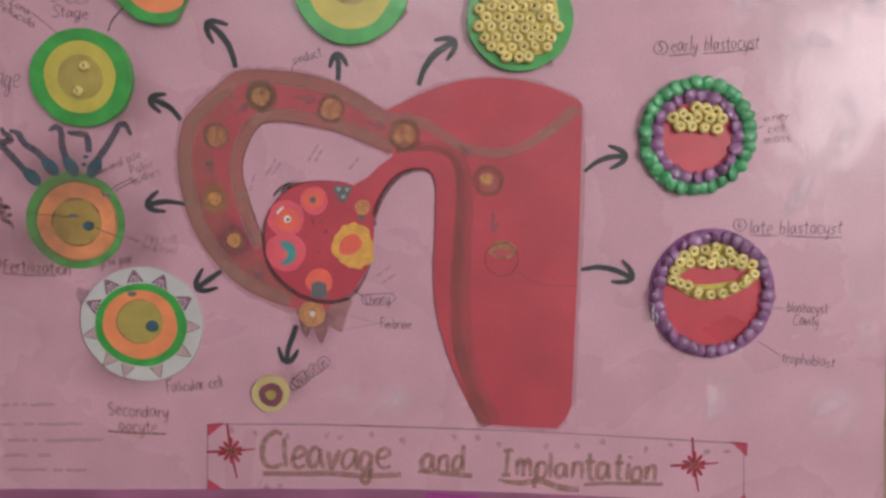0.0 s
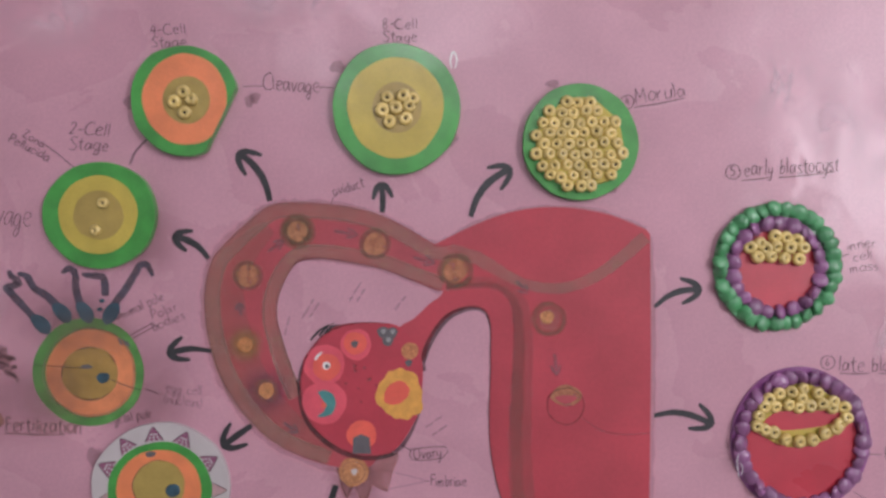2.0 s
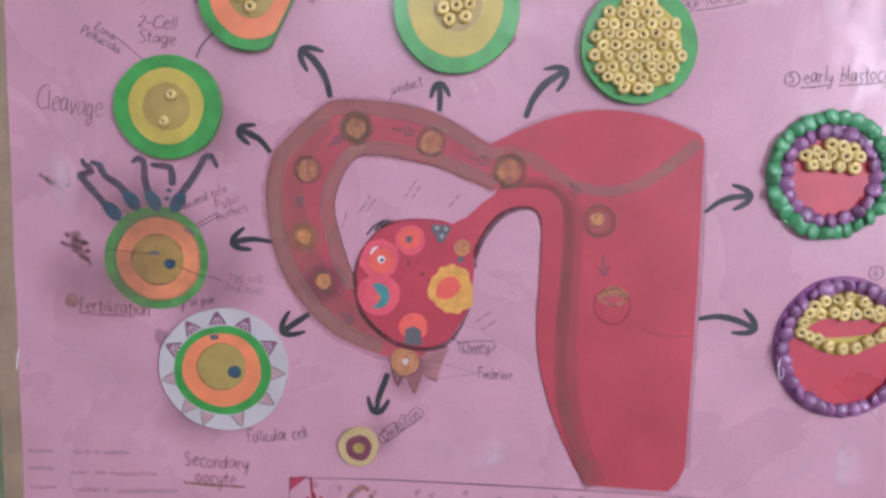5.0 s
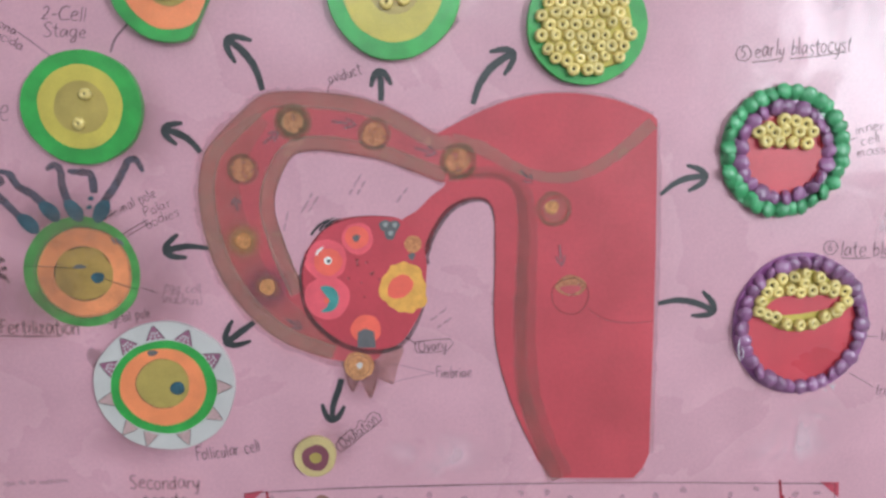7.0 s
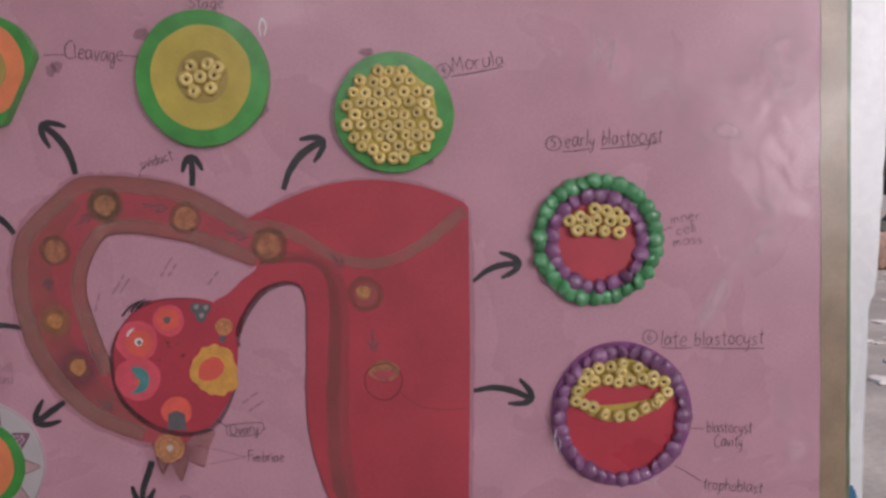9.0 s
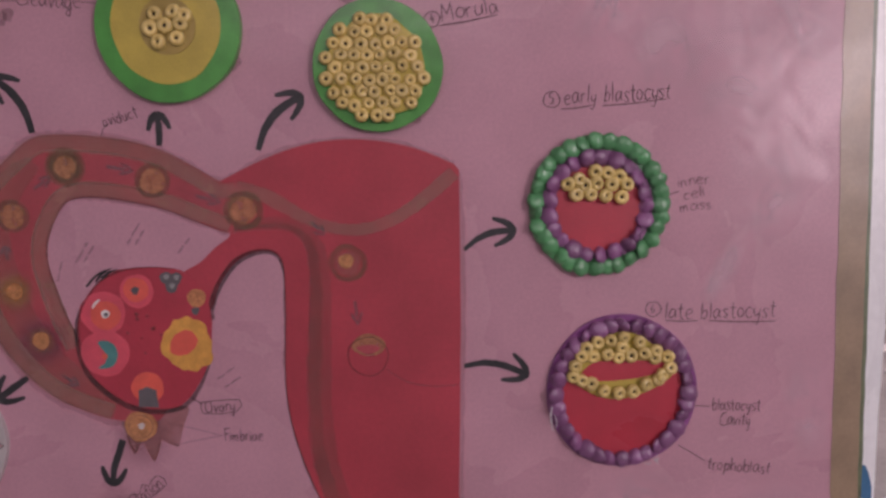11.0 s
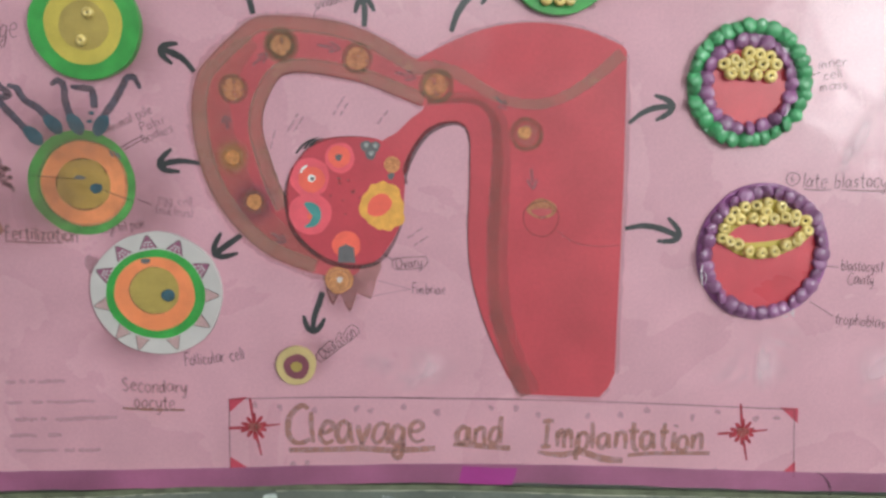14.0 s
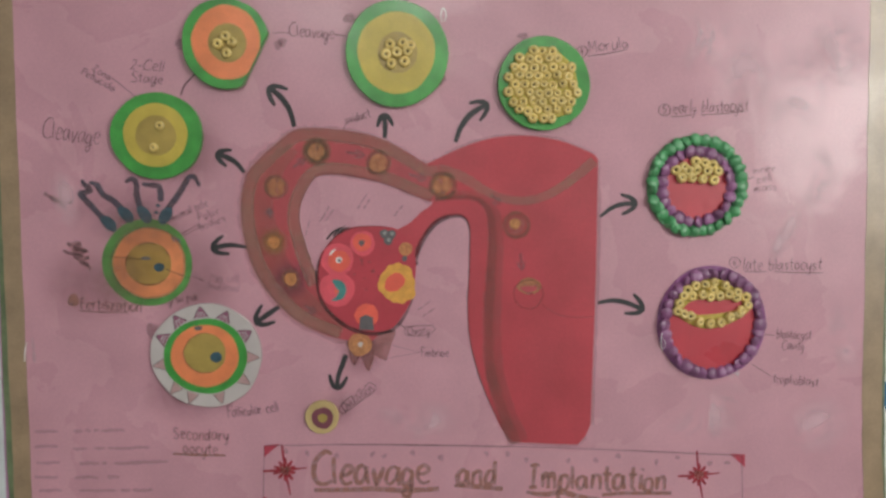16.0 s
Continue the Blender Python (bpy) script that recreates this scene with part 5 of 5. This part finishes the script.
for tri in (((-200.0, -228.9), (-183.8, -227.2), (-200.0, -241.2)), ((-201.3, -282.8), (-186.9, -292.9), (-202.0, -293.6)), ((296.0, -245.8), (312.5, -247.0), (312.8, -261.2)), ((312.5, -297.5), (297.9, -311.9), (313.8, -313.2))):
    part("corner_fill", slab(tri, 0, 0.3), CORNER, chart, "crimson painted corner")
for c in ((-178.4, -255.0), (262.4, -268.7)):
    c = Vector(c)
    up, along = 27, 23
    bm = stroke([c + Vector((-3, up)), c, c + Vector((5, -up))], (2.0, 2.4, 2.4, 1.4), 0.35)
    stroke([c + Vector((-along, -1)), c, c + Vector((along, 2))], (2.4, 2.8, 1.2), 0.36, bm)
    for k in range(10):
        a = k * 0.63 + 0.3
        e = Vector((math.cos(a), math.sin(a)))
        stroke([c + e * 2, c + e * 7, c + e * (11 + k % 3)], (1.4, 3.6, 2.4), 0.37 + k * 0.004, bm)
    part("flower", bm, STAR, chart, "dark red brushed flower")
    part("flower_heart", slab(round_outline(c, 5.5, 4.8, 0.12, 16, 4), 0, 0.6), FIMBRIA, chart)
lettering("title_letter", "Cleavage", (-89, -259.5), 32, chart, TITLE, turn=-0.01, length=124, pen=4.6, slant=0.05, split=True)
lettering("title_letter", "and", (23, -263.5), 27, chart, TITLE, turn=-0.02, length=43, pen=4.4, split=True)
lettering("title_letter", "Implantation", (153, -271.5), 26, chart, TITLE, turn=-0.035, length=150, pen=4.6, split=True)
part("title_rule", stroke([(-148.9, -277.4), (-109.5, -277.6), (-84.2, -277.1), (-54.4, -279.6), (-17.4, -278.4)], (4.5, 5.5, 6, 5), 0.36), TITLE, chart)
part("title_rule", stroke([(-1.2, -275.2), (19.6, -276.6), (50.3, -279.6)], (3, 5.5, 5), 0.36), TITLE, chart)
part("title_rule", stroke([(75.5, -283.6), (94.2, -286.9), (115.1, -284.8), (134.1, -291.1), (153.0, -293.5)], (3, 5.5, 6, 7, 5), 0.36), TITLE, chart)
part("title_rule", stroke([(157.5, -288.6), (183.3, -287.1), (233.0, -288.0)], (3.5, 4, 4), 0.36), TITLE, chart)
rnd = random.Random(77)
for i in range(34):
    k = (i % 17 + rnd.uniform(0.1, 0.9)) / 17
    top = Vector(BT[0]).lerp(Vector(BT[-1]), k)
    v = -rnd.uniform(5, 12) if i < 17 else -rnd.uniform(61, 68)
    part("petal_blot", slab(round_outline((top.x, top.y + v + 2), rnd.uniform(2.4, 3.8), rnd.uniform(2.0, 3.2), 0.12, 14, i, rnd.uniform(0, 3)), 0, 0.2), PETAL, chart)

# ---- beside and below the chart ----
rnd = random.Random(19)
for i in range(110):
    u, v = rnd.uniform(-430, 430), -rnd.uniform(318, 372)
    v -= (u + 430) * 0.027
    r = rnd.choice((0.6, 0.7, 0.7, 0.8, 1.0, 1.0, 1.3, 1.6, 2.0, 3.0, 4.5, 7)) * rnd.uniform(0.7, 1.4)
    tagged(part("paint_splash", slab(round_outline((u, v), r * 1.2, r, 0.1, 20, i, rnd.uniform(0, 3)), -11.2, -10.7 + 0.004 * i), rnd.choice((SPLASH, SPLASH, THIN_SPLASH))), "white paint splash on the grey-green wall", "paint splash", "paint splashes under the chart")
tagged(part("paint_mark", slab([(465.5, -170), (468, -169.5), (471, -175), (474.5, -188), (475, -211), (470, -204), (466, -195)], -2.4, -1.7), BLUEPAINT), "blue brushed paint mark on the white wall end", "paint mark")

other = thing("neighbour_chart", "lilac wall chart with grey-teal flower shapes and white labels", "wall chart")
part("sheet", slab([(-1040, 300), (-461, 300), (-461.5, -310), (-1040, -310)], -10.8, -1.2), LILAC, other)
for v0, v1 in ((168, 190), (56, 76), (-20, 4)):
    part("label_strip", slab([(-700, v0 + 6), (-463.5, v0), (-463.5, v1), (-700, v1 + 8)], -1.2, -0.8), PAGE, other, "white paper label")
part("page", slab([(-760, -42), (-463, -38), (-464, -300), (-760, -300)], -1.2, -0.6), PAGE, other, "white page with pencil sketches")
for c, rx, ry in (((-478, 122), 17, 36), ((-492, 108), 14, 26), ((-480, 30), 22, 24), ((-474, 96), 12, 18), ((-500, 220), 12, 10)):
    part("flower_shape", slab(round_outline(c, rx, ry, 0.07, 30, int(ry)), -1.2, -0.9 + 0.01 * ry), TEAL_BLOB, other)
for v in (-56, -72, -92, -99):
    part("pencil_line", stroke([(-530, v + 2), (-495, v), (-463, v - 1)], 0.8, -0.6), PENCIL, other)
for i, c in enumerate(((-484, -75), (-480, -130), (-476, -160), (-490, -205))):
    pts = round_outline(c, 13 if i else 20, 10 if i else 24, 0.05, 24, i)
    part("pencil_loop", stroke(pts + pts[:2], 1.2, -0.6, steps=2), FAINT, other)

# small smears and blots round the discs
for c, rx, ry, k in (((-274.7, 181.7), 5, 6, 1), ((-178.8, 181.7), 4, 5, 2), ((-107.1, 208.6), 6, 5, 3), ((-15.6, 149.2), 5, 6, 4), ((115.4, 107.4), 5, 4, 5), ((67.9, 193.1), 6, 3, 6), ((-310.6, -106.4), 6, 8, 7), ((-174.3, 184.4), 4, 5, 8)):
    part("blot", slab(round_outline(c, rx, ry, 0.12, 16, k), 0, 0.22), FAINT, chart)
# two glints of the plastic, painted in white
part("glue_drop", stroke([(-14.3, 206.5), (-15.4, 212.8), (-13.0, 219.9), (-10.1, 213.8), (-11.6, 206.6)], (1.0, 1.6, 1.0), 0.4), WHITE, chart, "white stroke painted for a drop-shaped glint")
part("tape_glint", stroke([(-439.1, -137.2), (-438.0, -125.6), (-436.0, -117.5)], (0.8, 1.4, 0.6), 0.4), WHITE, chart, "white stroke painted for a glint on the tape")

# ---- pale patches painted for window glare on the chart's film ----
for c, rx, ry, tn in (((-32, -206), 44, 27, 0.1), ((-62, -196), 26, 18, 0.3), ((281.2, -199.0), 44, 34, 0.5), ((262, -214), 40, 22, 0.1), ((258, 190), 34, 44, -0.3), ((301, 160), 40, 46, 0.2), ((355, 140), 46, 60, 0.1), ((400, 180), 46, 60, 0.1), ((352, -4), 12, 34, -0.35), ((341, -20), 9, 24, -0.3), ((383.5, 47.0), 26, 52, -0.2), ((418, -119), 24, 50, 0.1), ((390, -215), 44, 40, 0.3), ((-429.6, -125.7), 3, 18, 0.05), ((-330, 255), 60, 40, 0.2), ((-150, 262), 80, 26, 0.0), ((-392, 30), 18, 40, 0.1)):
    soft_spot("tape_patch", c, rx, ry, 0.9 + 0.01 * (rx % 9), GLARE, chart, tn)

# ---- every thing's origin moved to its own middle ----
bpy.context.view_layer.update()
for ob in [o for o in scene.objects if o.parent is None and o.data is None and o.children]:
    pts = [k.matrix_local @ Vector(c) for k in ob.children if k.data for c in k.bound_box]
    mid = sum(pts, Vector()) / len(pts)
    for k in ob.children:
        k.location = k.location - mid
    ob.location = ob.location + mid
